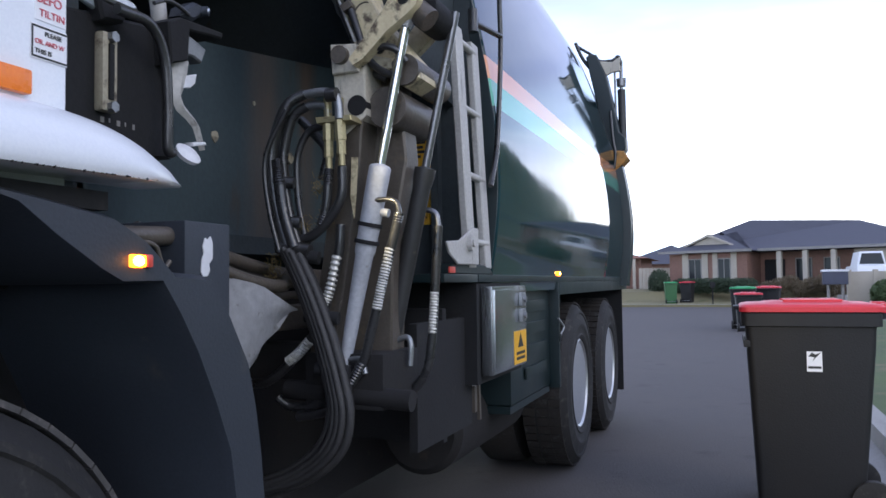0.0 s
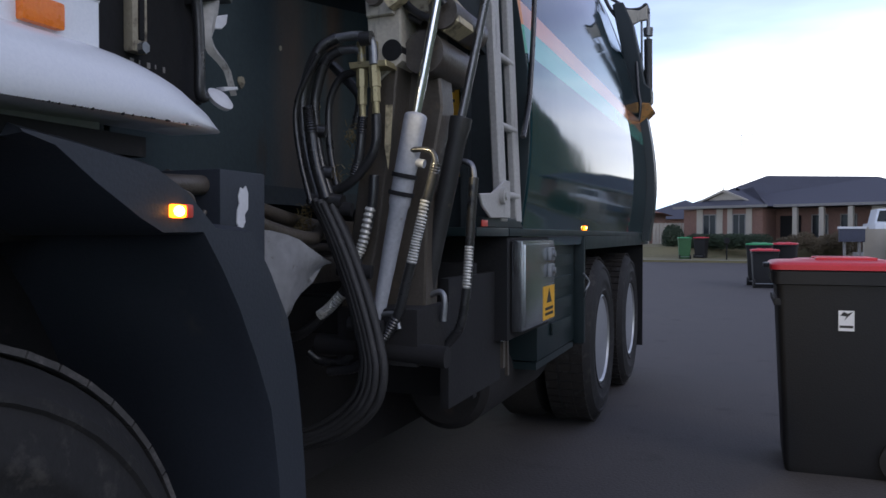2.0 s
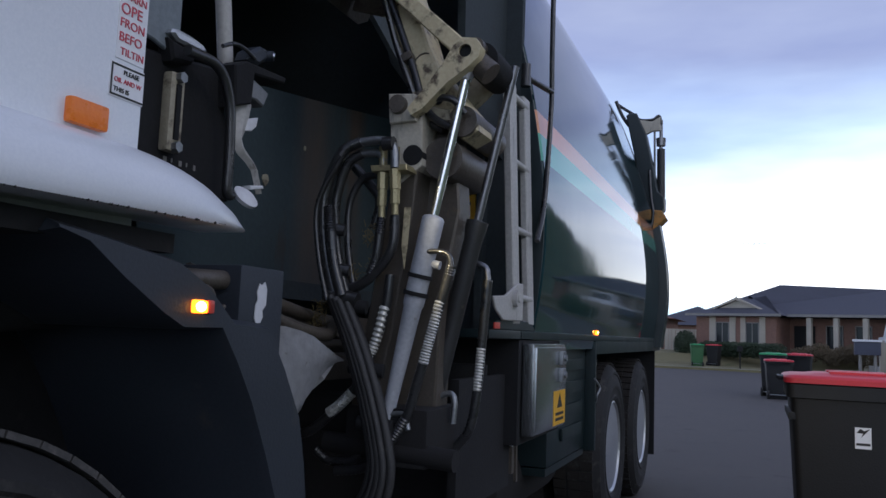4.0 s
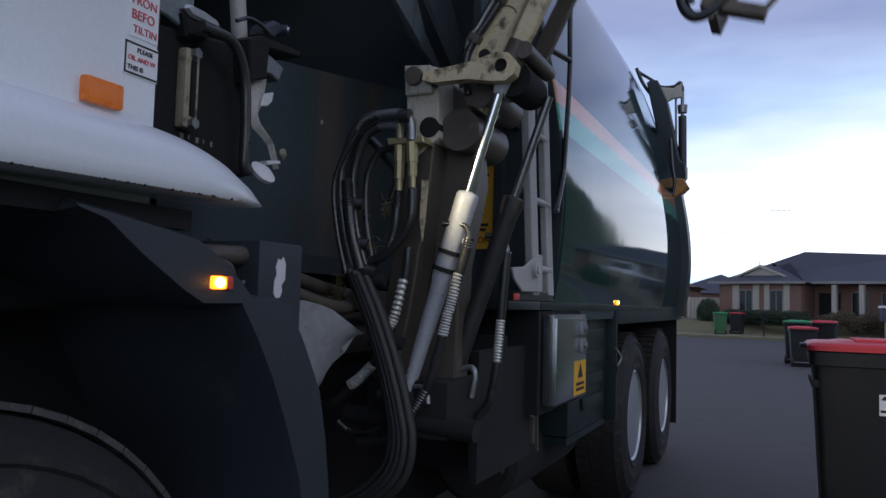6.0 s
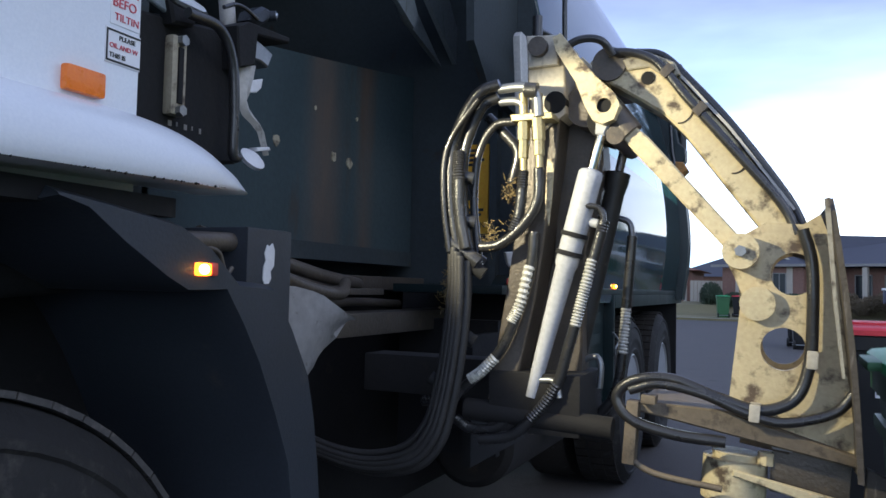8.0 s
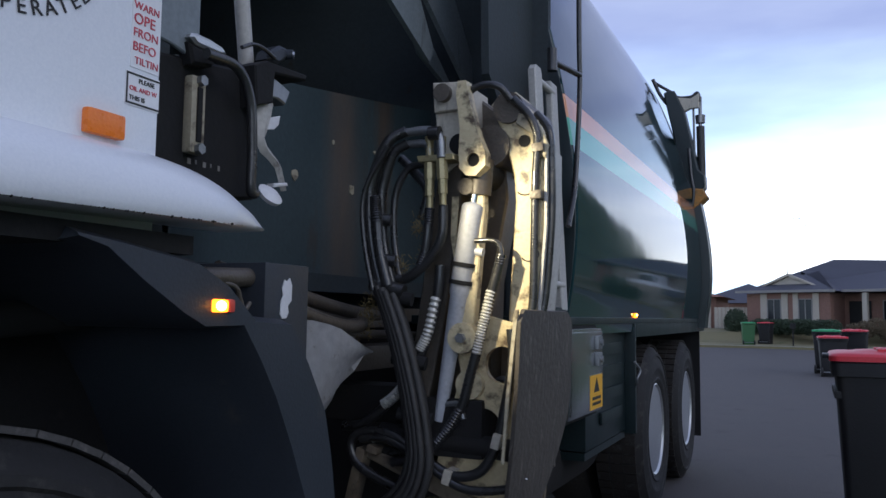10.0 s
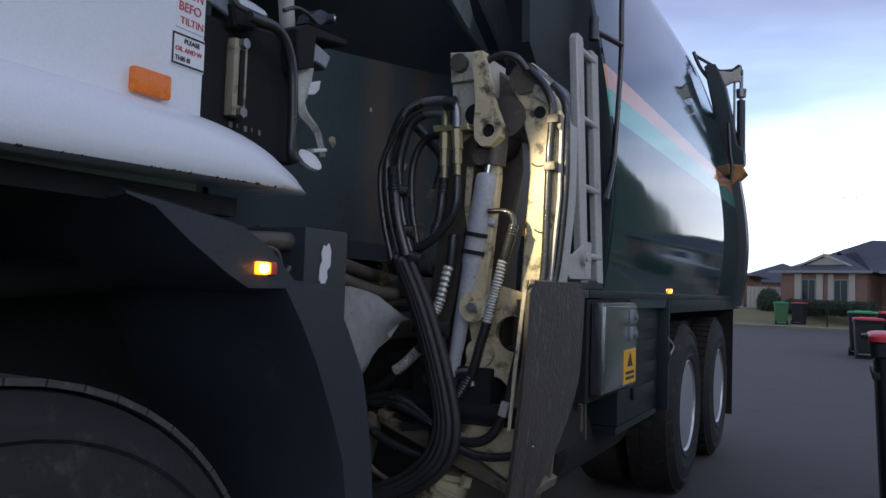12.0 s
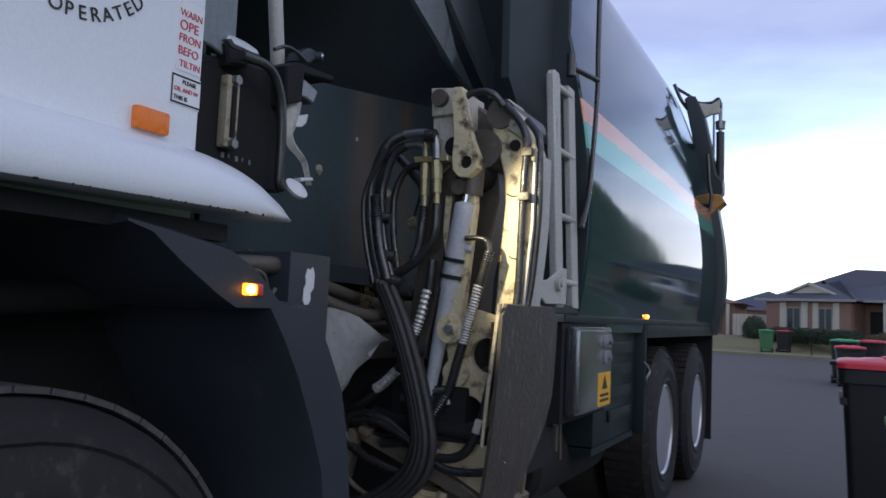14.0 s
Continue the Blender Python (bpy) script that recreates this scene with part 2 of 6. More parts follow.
def rust_run(m, y0, width, color):
    """A vertical run of rust round one place on a wall, broken up by noise."""
    n, l = m.node_tree.nodes, m.node_tree.links
    b = n["Principled BSDF"]
    old = b.inputs["Base Color"].links[0].from_socket
    co = n.new("ShaderNodeTexCoord")
    sp = n.new("ShaderNodeSeparateXYZ")
    l.new(co.outputs["Object"], sp.inputs["Vector"])
    d = n.new("ShaderNodeMath")
    d.operation = "SUBTRACT"
    d.inputs[1].default_value = y0
    l.new(sp.outputs["Y"], d.inputs[0])
    ab = n.new("ShaderNodeMath")
    ab.operation = "ABSOLUTE"
    l.new(d.outputs[0], ab.inputs[0])
    near = n.new("ShaderNodeMapRange")
    near.inputs["From Min"].default_value, near.inputs["From Max"].default_value = 0.0, width
    near.inputs["To Min"].default_value, near.inputs["To Max"].default_value = 1.0, 0.0
    l.new(ab.outputs[0], near.inputs["Value"])
    mp = n.new("ShaderNodeMapping")
    mp.inputs["Scale"].default_value = (1.0, 1.0, 0.22)
    l.new(co.outputs["Object"], mp.inputs["Vector"])
    no = n.new("ShaderNodeTexNoise")
    no.inputs["Scale"].default_value, no.inputs["Detail"].default_value = 16, 8
    l.new(mp.outputs["Vector"], no.inputs["Vector"])
    mu = n.new("ShaderNodeMath")
    mu.operation = "MULTIPLY"
    l.new(near.outputs["Result"], mu.inputs[0])
    l.new(no.outputs["Fac"], mu.inputs[1])
    mx = n.new("ShaderNodeMixRGB")
    mx.inputs["Color2"].default_value = (*color, 1)
    l.new(mu.outputs[0], mx.inputs["Fac"])
    l.new(old, mx.inputs["Color1"])
    l.new(mx.outputs["Color"], b.inputs["Base Color"])


rust_run(HOPPER_TEAL, 2.46, 0.14, (0.15, 0.095, 0.065))
rust_run(HOPPER_TEAL, 2.72, 0.07, (0.12, 0.075, 0.05))


def tank_paint():
    """Dark green gloss with an orange and a pale green band that sweep down towards the rear."""
    m = mat("tank_paint", (0.010, 0.038, 0.044), 0.13, 0, 0.12, 1.4, 0.16, 3.5, None, 0.6, 0.0)
    m.node_tree.nodes["Principled BSDF"].inputs["Specular IOR Level"].default_value = 0.36
    n, l = m.node_tree.nodes, m.node_tree.links
    b = n["Principled BSDF"]
    old = b.inputs["Base Color"].links[0].from_socket
    b.inputs["Roughness"].links[0].from_node.inputs["To Max"].default_value = 0.10
    co = n.new("ShaderNodeTexCoord")
    sp = n.new("ShaderNodeSeparateXYZ")
    l.new(co.outputs["Object"], sp.inputs["Vector"])
    sl = n.new("ShaderNodeMath")
    sl.operation = "MULTIPLY_ADD"
    sl.inputs[1].default_value, sl.inputs[2].default_value = BAND_SLOPE, 0
    l.new(sp.outputs["Y"], sl.inputs[0])
    ad = n.new("ShaderNodeMath")
    l.new(sp.outputs["Z"], ad.inputs[0])
    l.new(sl.outputs[0], ad.inputs[1])
    last = old
    for lo, hi, col in BANDS:
        a = n.new("ShaderNodeMath")
        a.operation = "GREATER_THAN"
        a.inputs[1].default_value = lo
        c = n.new("ShaderNodeMath")
        c.operation = "LESS_THAN"
        c.inputs[1].default_value = hi
        p = n.new("ShaderNodeMath")
        p.operation = "MULTIPLY"
        l.new(ad.outputs[0], a.inputs[0])
        l.new(ad.outputs[0], c.inputs[0])
        l.new(a.outputs[0], p.inputs[0])
        l.new(c.outputs[0], p.inputs[1])
        mx = n.new("ShaderNodeMixRGB")
        mx.inputs["Color2"].default_value = (*col, 1)
        l.new(p.outputs[0], mx.inputs["Fac"])
        l.new(last, mx.inputs["Color1"])
        last = mx.outputs["Color"]
    l.new(last, b.inputs["Base Color"])
    return m


BAND_SLOPE = -0.010
BANDS = ((1.895, 2.012, (0.13, 0.46, 0.34)), (2.012, 2.112, (0.78, 0.36, 0.20)))
TANK = tank_paint()


# ---- mesh builders ----
def box(bm, x0, x1, y0, y1, z0, z1, bevel=0.0):
    r = bmesh.ops.create_cube(bm, size=1)
    for v in r["verts"]:
        v.co = Vector(((x0 + x1) / 2 + v.co.x * (x1 - x0), (y0 + y1) / 2 + v.co.y * (y1 - y0), (z0 + z1) / 2 + v.co.z * (z1 - z0)))
    if bevel:
        es = list({e for v in r["verts"] for e in v.link_edges})
        bmesh.ops.bevel(bm, geom=es, offset=bevel, segments=2, affect="EDGES", profile=0.7)


def cyl(bm, p0, p1, r0, r1=None, seg=20):
    p0, p1 = Vector(p0), Vector(p1)
    d = p1 - p0
    m = Matrix.Translation((p0 + p1) / 2) @ d.to_track_quat("Z", "Y").to_matrix().to_4x4()
    bmesh.ops.create_cone(bm, cap_ends=True, segments=seg, radius1=r0, radius2=r0 if r1 is None else r1, depth=d.length, matrix=m)


def smooth_path(pts, steps=8):
    pts = [Vector(p) for p in pts]
    ext = [2 * pts[0] - pts[1], *pts, 2 * pts[-1] - pts[-2]]
    out = []
    for i in range(1, len(ext) - 2):
        a, b, c, d = ext[i - 1:i + 3]
        for k in range(steps):
            t = k / steps
            out.append(0.5 * (2 * b + (c - a) * t + (2 * a - 5 * b + 4 * c - d) * t * t + (3 * b - a - 3 * c + d) * t ** 3))
    return out + [pts[-1]]


def tube(bm, pts, r, seg=10, steps=8, ribs=0.0):
    """A round hose along a smooth line; ribs: how far a spiral guard stands proud."""
    line = smooth_path(pts, steps)
    rings = []
    side = None
    for i, p in enumerate(line):
        d = (line[min(i + 1, len(line) - 1)] - line[max(i - 1, 0)]).normalized()
        if side is None:
            side = d.orthogonal().normalized()
        side = (side - d * side.dot(d)).normalized()
        up = d.cross(side)
        rr = r + (ribs if i % 2 else 0)
        rings.append([bm.verts.new(p + (side * math.cos(a) + up * math.sin(a)) * rr) for a in (2 * math.pi * k / seg for k in range(seg))])
    for a, b in zip(rings, rings[1:]):
        for k in range(seg):
            bm.faces.new((a[k], a[(k + 1) % seg], b[(k + 1) % seg], b[k])).smooth = True
    bm.faces.new(rings[0][::-1])
    bm.faces.new(rings[-1])


def prism(bm, poly, axis, a, b, bevel=0.0):
    """A plate: a polygon in the plane across the axis, from a to b along it."""
    def at(u, v, w):
        return {"x": (w, u, v), "y": (u, w, v), "z": (u, v, w)}[axis]
    lo = [bm.verts.new(at(u, v, a)) for u, v in poly]
    hi = [bm.verts.new(at(u, v, b)) for u, v in poly]
    fs = [bm.faces.new(lo), bm.faces.new(hi[::-1])]
    n = len(poly)
    for i in range(n):
        fs.append(bm.faces.new((lo[i], hi[i], hi[(i + 1) % n], lo[(i + 1) % n])))
    bmesh.ops.recalc_face_normals(bm, faces=fs)
    if bevel:
        es = list({e for f in fs[:2] for e in f.edges})
        bmesh.ops.bevel(bm, geom=es, offset=bevel, segments=1, affect="EDGES")


def holed_plate(bm, outer, holes, y0, y1):
    """A plate in the xz plane with round holes through it."""
    loops = [[(u, v) for u, v in outer]]
    for cx, cz, r in holes:
        loops.append([(cx + r * math.cos(a), cz + r * math.sin(a)) for a in (2 * math.pi * k / 28 for k in range(28))])
    edges, start = [], len(bm.verts)
    made = []
    for lp in loops:
        vs = [bm.verts.new((u, y0, v)) for u, v in lp]
        made += vs
        edges += [bm.edges.new((vs[i], vs[(i + 1) % len(vs)])) for i in range(len(vs))]
    r = bmesh.ops.triangle_fill(bm, use_beauty=True, use_dissolve=False, edges=edges)
    fs = [g for g in r["geom"] if isinstance(g, bmesh.types.BMFace)]
    ex = bmesh.ops.extrude_face_region(bm, geom=fs)
    for g in ex["geom"]:
        if isinstance(g, bmesh.types.BMVert):
            g.co.y = y1
    bmesh.ops.recalc_face_normals(bm, faces=bm.faces)


def lathe(bm, prof, origin, axis="x", seg=40):
    """A turned body: prof is (along, radius)."""
    rings = []
    for s, r in prof:
        ring = []
        for k in range(seg):
            a = 2 * math.pi * k / seg
            u, v = r * math.cos(a), r * math.sin(a)
            o = Vector(origin)
            ring.append(bm.verts.new(o + Vector({"x": (s, u, v), "y": (u, s, v), "z": (u, v, s)}[axis])))
        rings.append(ring)
    for a, b in zip(rings, rings[1:]):
        for k in range(seg):
            bm.faces.new((a[k], a[(k + 1) % seg], b[(k + 1) % seg], b[k]))
    bm.faces.new(rings[0])
    bm.faces.new(rings[-1])
    bmesh.ops.recalc_face_normals(bm, faces=bm.faces)


def mesh(bm, name, material, smooth=40):
    me = bpy.data.meshes.new(name)
    bm.to_mesh(me)
    bm.free()
    me.materials.append(material)
    if smooth:
        me.polygons.foreach_set("use_smooth", [True] * len(me.polygons))
        me.set_sharp_from_angle(angle=radians(smooth))
    return me


def part(name, bm, material, parent, label="", smooth=40):
    ob = new(name, mesh(bm, name, material, smooth))
    ob.parent = parent
    return tagged(ob, label)


def build(fn, *a, **k):
    bm = bmesh.new()
    fn(bm, *a, **k)
    return bm


def thing(name, label, category, group="", at=(0, 0, 0)):
    e = new(name)
    e.location = at
    return tagged(e, label, category, group)


def text(name, words, size, material, parent, m, label="", align="LEFT"):
    cu = bpy.data.curves.new(name, "FONT")
    cu.body, cu.size, cu.align_x, cu.extrude = words, size, align, 0.0006
    cu.materials.append(material)
    ob = new(name, cu)
    ob.parent = parent
    ob.matrix_local = m
    return tagged(ob, label)


def setting(name, bm, material, smooth=0):
    return tagged(new(name, mesh(bm, name, material, smooth)), kind="structure")


# ---- ground and setting ----
TRUCK_AT = (-2.09, 3.4, 0.0)
KERB_X = 1.0


def ground():
    bm = bmesh.new()
    vs = [bm.verts.new(p) for p in ((-900, -900, -0.012), (900, -900, -0.012), (900, 900, -0.012), (-900, 900, -0.012))]
    bm.faces.new(vs)
    setting("ground", bm, DRY_GRASS)
    bm = bmesh.new()
    bmesh.ops.create_grid(bm, x_segments=1, y_segments=1, size=1, matrix=Matrix.Translation((0, 0, 0)) @ Matrix.Diagonal((70, 37.5, 1, 1)))
    setting("road", bm, ASPHALT).location = (0, -0.5, 0)


def rounded_verge(x0, y0, x1, y1, r):
    """A plot with one rounded corner at (x0, y1), towards the road."""
    pts = [(x0, y0)]
    for k in range(13):
        a = math.pi - k / 12 * math.pi / 2
        pts.append((x0 + r + r * math.cos(a), y1 - r + r * math.sin(a)))
    return pts + [(x1, y1), (x1, y0)]


def strip(bm, line, w0, w1, z0, z1):
    """A kerb: a bar of the section w0..w1 beside a line on the plan, z0..z1 high."""
    rows = []
    for i, p in enumerate(line):
        d = (Vector(line[min(i + 1, len(line) - 1)]) - Vector(line[max(i - 1, 0)])).normalized()
        n = Vector((d.y, -d.x))
        a, b = Vector(p) + n * w0, Vector(p) + n * w1
        rows.append([bm.verts.new((*q, z)) for q, z in ((a, z0), (a, z1), (b, z1), (b, z0))])
    for r, s in zip(rows, rows[1:]):
        for k in range(4):
            bm.faces.new((r[k], r[(k + 1) % 4], s[(k + 1) % 4], s[k]))
    bm.faces.new(rows[0])
    bm.faces.new(rows[-1][::-1])
    bmesh.ops.recalc_face_normals(bm, faces=bm.faces)


def verges():
    plot = rounded_verge(KERB_X + 0.15, -40, 70, 24, 7)
    bm = bmesh.new()
    prism(bm, plot, "z", -0.01, 0.13)
    setting("verge_right", bm, GRASS)
    bm = bmesh.new()
    strip(bm, plot[:-1], -0.15, 0.0, -0.01, 0.14)
    strip(bm, plot[:-1], -0.5, -0.152, -0.01, 0.012)
    setting("kerb_right", bm, CONCRETE)
    far = [(-70, 36.3), (-8, 36.3), (-1, 36.5), (2, 35.6), (5, 33.5), (10, 31), (16, 29.5), (70, 29)]
    bm = bmesh.new()
    prism(bm, far + [(70, 900), (-70, 900)], "z", -0.01, 0.10)
    setting("verge_far", bm, DRY_GRASS)
    bm = bmesh.new()
    prism(bm, [(40.4, 0.09), (41.0, 0.22), (42.0, 0.60), (42.8, 0.72), (60.0, 0.75), (60.0, 0.05), (40.4, 0.05)], "x", -70, 70)
    setting("lawn", bm, DRY_GRASS)
    bm = bmesh.new()
    strip(bm, far, -0.16, -0.002, -0.01, 0.11)
    setting("kerb_far", bm, CONCRETE)
    bm = bmesh.new()
    prism(bm, [(-70, -40), (-9.2, -40), (-9.2, 24), (-70, 24)], "z", -0.01, 0.13)
    setting("verge_left", bm, GRASS)


ground()
verges()

# ---- truck ----

def truck_part(name, bm, material, label="", smooth=40, parent=None):
    ob = part(name, bm, material, parent or TRUCK, label, smooth)
    if parent is None:
        ob.matrix_parent_inverse = Matrix.Translation(TRUCK_AT).inverted()
    return ob


TRUCK = thing("garbage_truck", "dark green side-loading garbage truck with a white cab", "truck", at=TRUCK_AT)


def wheel(y, x_out, rim_depth=0.12, r=0.525, lugs=(-0.235, -0.15, -0.075), tread=None, block=0.048):
    bm = bmesh.new()
    lathe(bm, [(x_out - 0.29, 0.30), (x_out - 0.29, r - 0.05), (x_out - 0.25, r - 0.01), (x_out - 0.20, r), (x_out - 0.09, r), (x_out - 0.04, r - 0.012),
               (x_out - 0.014, r - 0.045), (x_out - 0.006, r - 0.052), (x_out - 0.004, r - 0.066), (x_out - 0.010, r - 0.072), (x_out, r - 0.12), (x_out + 0.003, r - 0.135), (x_out + 0.003, r - 0.15), (x_out - 0.003, r - 0.158), (x_out - 0.004, r - 0.20), (x_out + 0.001, r - 0.206), (x_out - 0.002, r - 0.222), (x_out - 0.02, 0.285), (x_out - 0.03, 0.268), (x_out - 0.2, 0.262)], (0, y, r), "x", 56)
    tyre = truck_part("wheel", bm, RUBBER, "black truck tyre on a pale steel rim")
    bm = bmesh.new()
    for k in range(56):
        a = 2 * math.pi * k / 56
        for s in lugs:
            c = Vector((x_out + s, y + (r + 0.001) * math.cos(a), r + (r + 0.001) * math.sin(a)))
            bmesh.ops.create_cube(bm, size=1, matrix=Matrix.Translation(c) @ Matrix.Rotation(a, 4, "X") @ Matrix.Diagonal((0.072, 0.010, block, 1)))
    part("tread", bm, tread or TREAD, tyre)
    bm = bmesh.new()
    s = x_out
    lathe(bm, [(s - 0.022, 0.272), (s - 0.03, 0.258), (s - 0.06, 0.248), (s - rim_depth, 0.225), (s - rim_depth - 0.02, 0.14), (s - rim_depth + 0.06, 0.12), (s - rim_depth + 0.07, 0.05), (s - rim_depth + 0.065, 0.001)], (0, y, r), "x", 48)
    part("rim", bm, RIM, tyre, "pale grey steel rim")
    # brighter metal on the lip paints the light on the rim's outer ring
    bm = bmesh.new()
    lathe(bm, [(s - 0.034, 0.262), (s - 0.018, 0.270), (s - 0.010, 0.280), (s - 0.016, 0.288), (s - 0.035, 0.286)], (0, y, r), "x", 48)
    part("rim_lip", bm, ALU, tyre, "rim lip in brighter metal for its lit outer ring")
    # dark hub and hand holes put the dish's shade into colour
    bm = bmesh.new()
    lathe(bm, [(s - rim_depth, 0.13), (s - rim_depth + 0.07, 0.125), (s - rim_depth + 0.10, 0.09), (s - rim_depth + 0.13, 0.085), (s - rim_depth + 0.135, 0.001)], (0, y, r), "x", 24)
    part("hub", bm, GRIME, tyre, "steel wheel hub darkened for the shaded dish")
    for k in range(8):
        a = 2 * math.pi * (k + 0.5) / 8
        bm = bmesh.new()
        cyl(bm, (s - rim_depth - 0.02, y + 0.205 * math.cos(a), r + 0.205 * math.sin(a)), (s - rim_depth + 0.006, y + 0.205 * math.cos(a), r + 0.205 * math.sin(a)), 0.022, seg=14)
        part("hand_hole", bm, WELL_BLACK, tyre)
    for k in range(10):
        a = 2 * math.pi * k / 10
        bm = bmesh.new()
        cyl(bm, (s - rim_depth - 0.02, y + 0.175 * math.cos(a), r + 0.175 * math.sin(a)), (s - rim_depth + 0.045, y + 0.175 * math.cos(a), r + 0.175 * math.sin(a)), 0.017, seg=6)
        part("wheel_nut", bm, STEEL, tyre)
    return tyre


for wy in (5.15, 6.47):
    wheel(wy, -0.87, 0.19)
    bm = bmesh.new()
    lathe(bm, [(-1.50, 0.3), (-1.49, 0.49), (-1.45, 0.525), (-1.27, 0.525), (-1.22, 0.5), (-1.21, 0.3)], (0, wy, 0.525), "x", 44)
    truck_part("wheel", bm, TREAD, "dusty inner tyre of a twin wheel")
wheel(0.585, -0.88, 0.04, 0.538, (-0.235, -0.15, -0.078), mat("grey_shoulder", (0.060, 0.057, 0.055), 0.85, 0, 0.4, 14, 0.4, 80, (0.11, 0.10, 0.095), 0.55), 0.057)
for wy in (5.15, 6.47, 0.585):
    bm = bmesh.new()
    lathe(bm, [(-3.32, 0.3), (-3.30, 0.5), (-3.22, 0.525), (-3.08, 0.525), (-3.03, 0.3)], (0, wy, 0.525), "x", 40)
    truck_part("wheel", bm, RUBBER, "black truck tyre on the road side")
bm = bmesh.new()
for wy in (5.15, 6.47, 0.585):
    cyl(bm, (-3.1, wy, 0.525), (-1.1, wy, 0.525), 0.09)
    bmesh.ops.create_uvsphere(bm, u_segments=16, v_segments=10, radius=0.2, matrix=Matrix.Translation((-2.09, wy, 0.525)))
truck_part("axle", bm, UNDER)
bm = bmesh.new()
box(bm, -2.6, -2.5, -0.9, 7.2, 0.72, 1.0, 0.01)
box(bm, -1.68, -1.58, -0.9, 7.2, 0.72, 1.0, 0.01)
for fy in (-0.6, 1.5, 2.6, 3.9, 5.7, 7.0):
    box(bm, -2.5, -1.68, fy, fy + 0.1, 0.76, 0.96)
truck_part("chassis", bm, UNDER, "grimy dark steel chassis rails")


def cab():
    bm = bmesh.new()
    prof = [(-1.3, 1.34), (0.925, 1.34), (0.925, 2.95), (-1.0, 2.95), (-1.3, 2.2)]
    prism(bm, prof, "x", -3.26, -0.92, 0.005)
    body = truck_part("cab", bm, CAB_WHITE, "white painted cab side with warning stickers")
    bm = bmesh.new()
    prism(bm, [(-0.75, 2.0), (0.35, 2.0), (0.35, 2.65), (-0.62, 2.65)], "x", -0.93, -0.915, 0.004)
    part("window", bm, GLASS_DARK, body, "dark side window of the cab")
    # lip over the front wheel
    bm = bmesh.new()
    rows = []
    for k in range(41):
        y = -1.1 + 2.212 * (1 - (1 - k / 40) ** 1.8)
        e = max(0.0, (y - 0.80) / 0.312)
        f, pull = (1.0 - 0.99 * min(1.0, e) ** 2.2) ** 0.5, 0.05 * e ** 3
        low = 1.353 + 0.018 * max(0, (y - 0.4) / 0.7)
        sec = [(x, low + (z - low) * f) for x, z in ((-0.935, 1.468), (-0.90, 1.470), (-0.865, 1.462), (-0.832, 1.444), (-0.808, 1.415))] + [(-0.797, low + 0.008 * f), (-0.802, low - 0.002), (-0.935, low)]
        rows.append([bm.verts.new((x - pull * (1 if i in (3, 4, 5, 6) else 0.3), y, z)) for i, (x, z) in enumerate(sec)])
    for a, b in zip(rows, rows[1:]):
        for k in range(8):
            bm.faces.new((a[k], a[(k + 1) % 8], b[(k + 1) % 8], b[k]))
    bm.faces.new(rows[0])
    bm.faces.new(rows[-1][::-1])
    bmesh.ops.recalc_face_normals(bm, faces=bm.faces)
    part("fender_lip", bm, CAB_WHITE, body, "white rounded lip with a dirty lower edge", 60)
    bm = bmesh.new()
    rnd = random.Random(4)
    for k in range(260):
        y = 0.1 + 0.90 * rnd.random()
        bmesh.ops.create_icosphere(bm, subdivisions=1, radius=0.0006 + 0.0024 * rnd.random() ** 8, matrix=Matrix.Translation((-0.803, y, 1.351 + 0.018 * max(0, (y - 0.4) / 0.7))) @ Matrix.Rotation(rnd.random() * 3, 4, "X"))
    tagged(part("mud", bm, WELL_BLACK, body), kind="stuff")
    bm = bmesh.new()
    prism(bm, [(1.02, 1.80), (1.02, 2.7), (1.268, 2.7), (1.274, 1.768), (1.198, 1.785)], "x", -1.178, -1.165, 0.003)
    part("wind_deflector", bm, FLAP_GREY, body, "blue grey wind deflector at the rear of the cab")
    bm = bmesh.new()
    box(bm, -0.921, -0.906, 0.776, 0.846, 1.483, 1.521, 0.006)
    part("side_reflector", bm, ORANGE_LENS, body, "orange rectangular reflector")
    # stickers
    bm = bmesh.new()
    box(bm, -0.921, -0.9185, 0.860, 0.919, 1.606, 1.730)
    part("warning_sticker", bm, LABEL_WHITE, body, "white sticker with red capital letters")
    bm = bmesh.new()
    box(bm, -0.921, -0.9182, 0.852, 0.921, 1.545, 1.599)
    part("service_sticker", bm, LABEL_WHITE, body, "small white sticker in a dark frame")
    bm = bmesh.new()
    for y0, y1, z0, z1 in ((0.853, 0.92, 1.594, 1.597), (0.853, 0.92, 1.547, 1.550), (0.853, 0.856, 1.55, 1.594)):
        box(bm, -0.919, -0.9174, y0, y1, z0, z1)
    part("sticker_frame", bm, INK, body)
    face = Matrix(((0, 0, 1, 0), (1, 0, 0, 0), (0, 1, 0, 0), (0, 0, 0, 1)))
    for words, z, size in (("WARN", 1.702, 0.017), ("OPE", 1.678, 0.0245), ("FRON", 1.657, 0.0195), ("BEFO", 1.634, 0.0205), ("TILTIN", 1.613, 0.0165)):
        text("lettering", words, size, RED_INK, body, Matrix.Translation((-0.9178, 0.862 if words != "TILTIN" else 0.867, z)) @ face)
    for words, z, ink in (("PLEASE", 1.583, INK), ("OIL AND W", 1.569, RED_INK), ("THIS IS", 1.554, INK)):
        text("lettering", words, 0.0105, ink, body, Matrix.Translation((-0.9174, 0.859 + (0.018 if words == "PLEASE" else 0), z)) @ face)
    word = "& OPERATED"
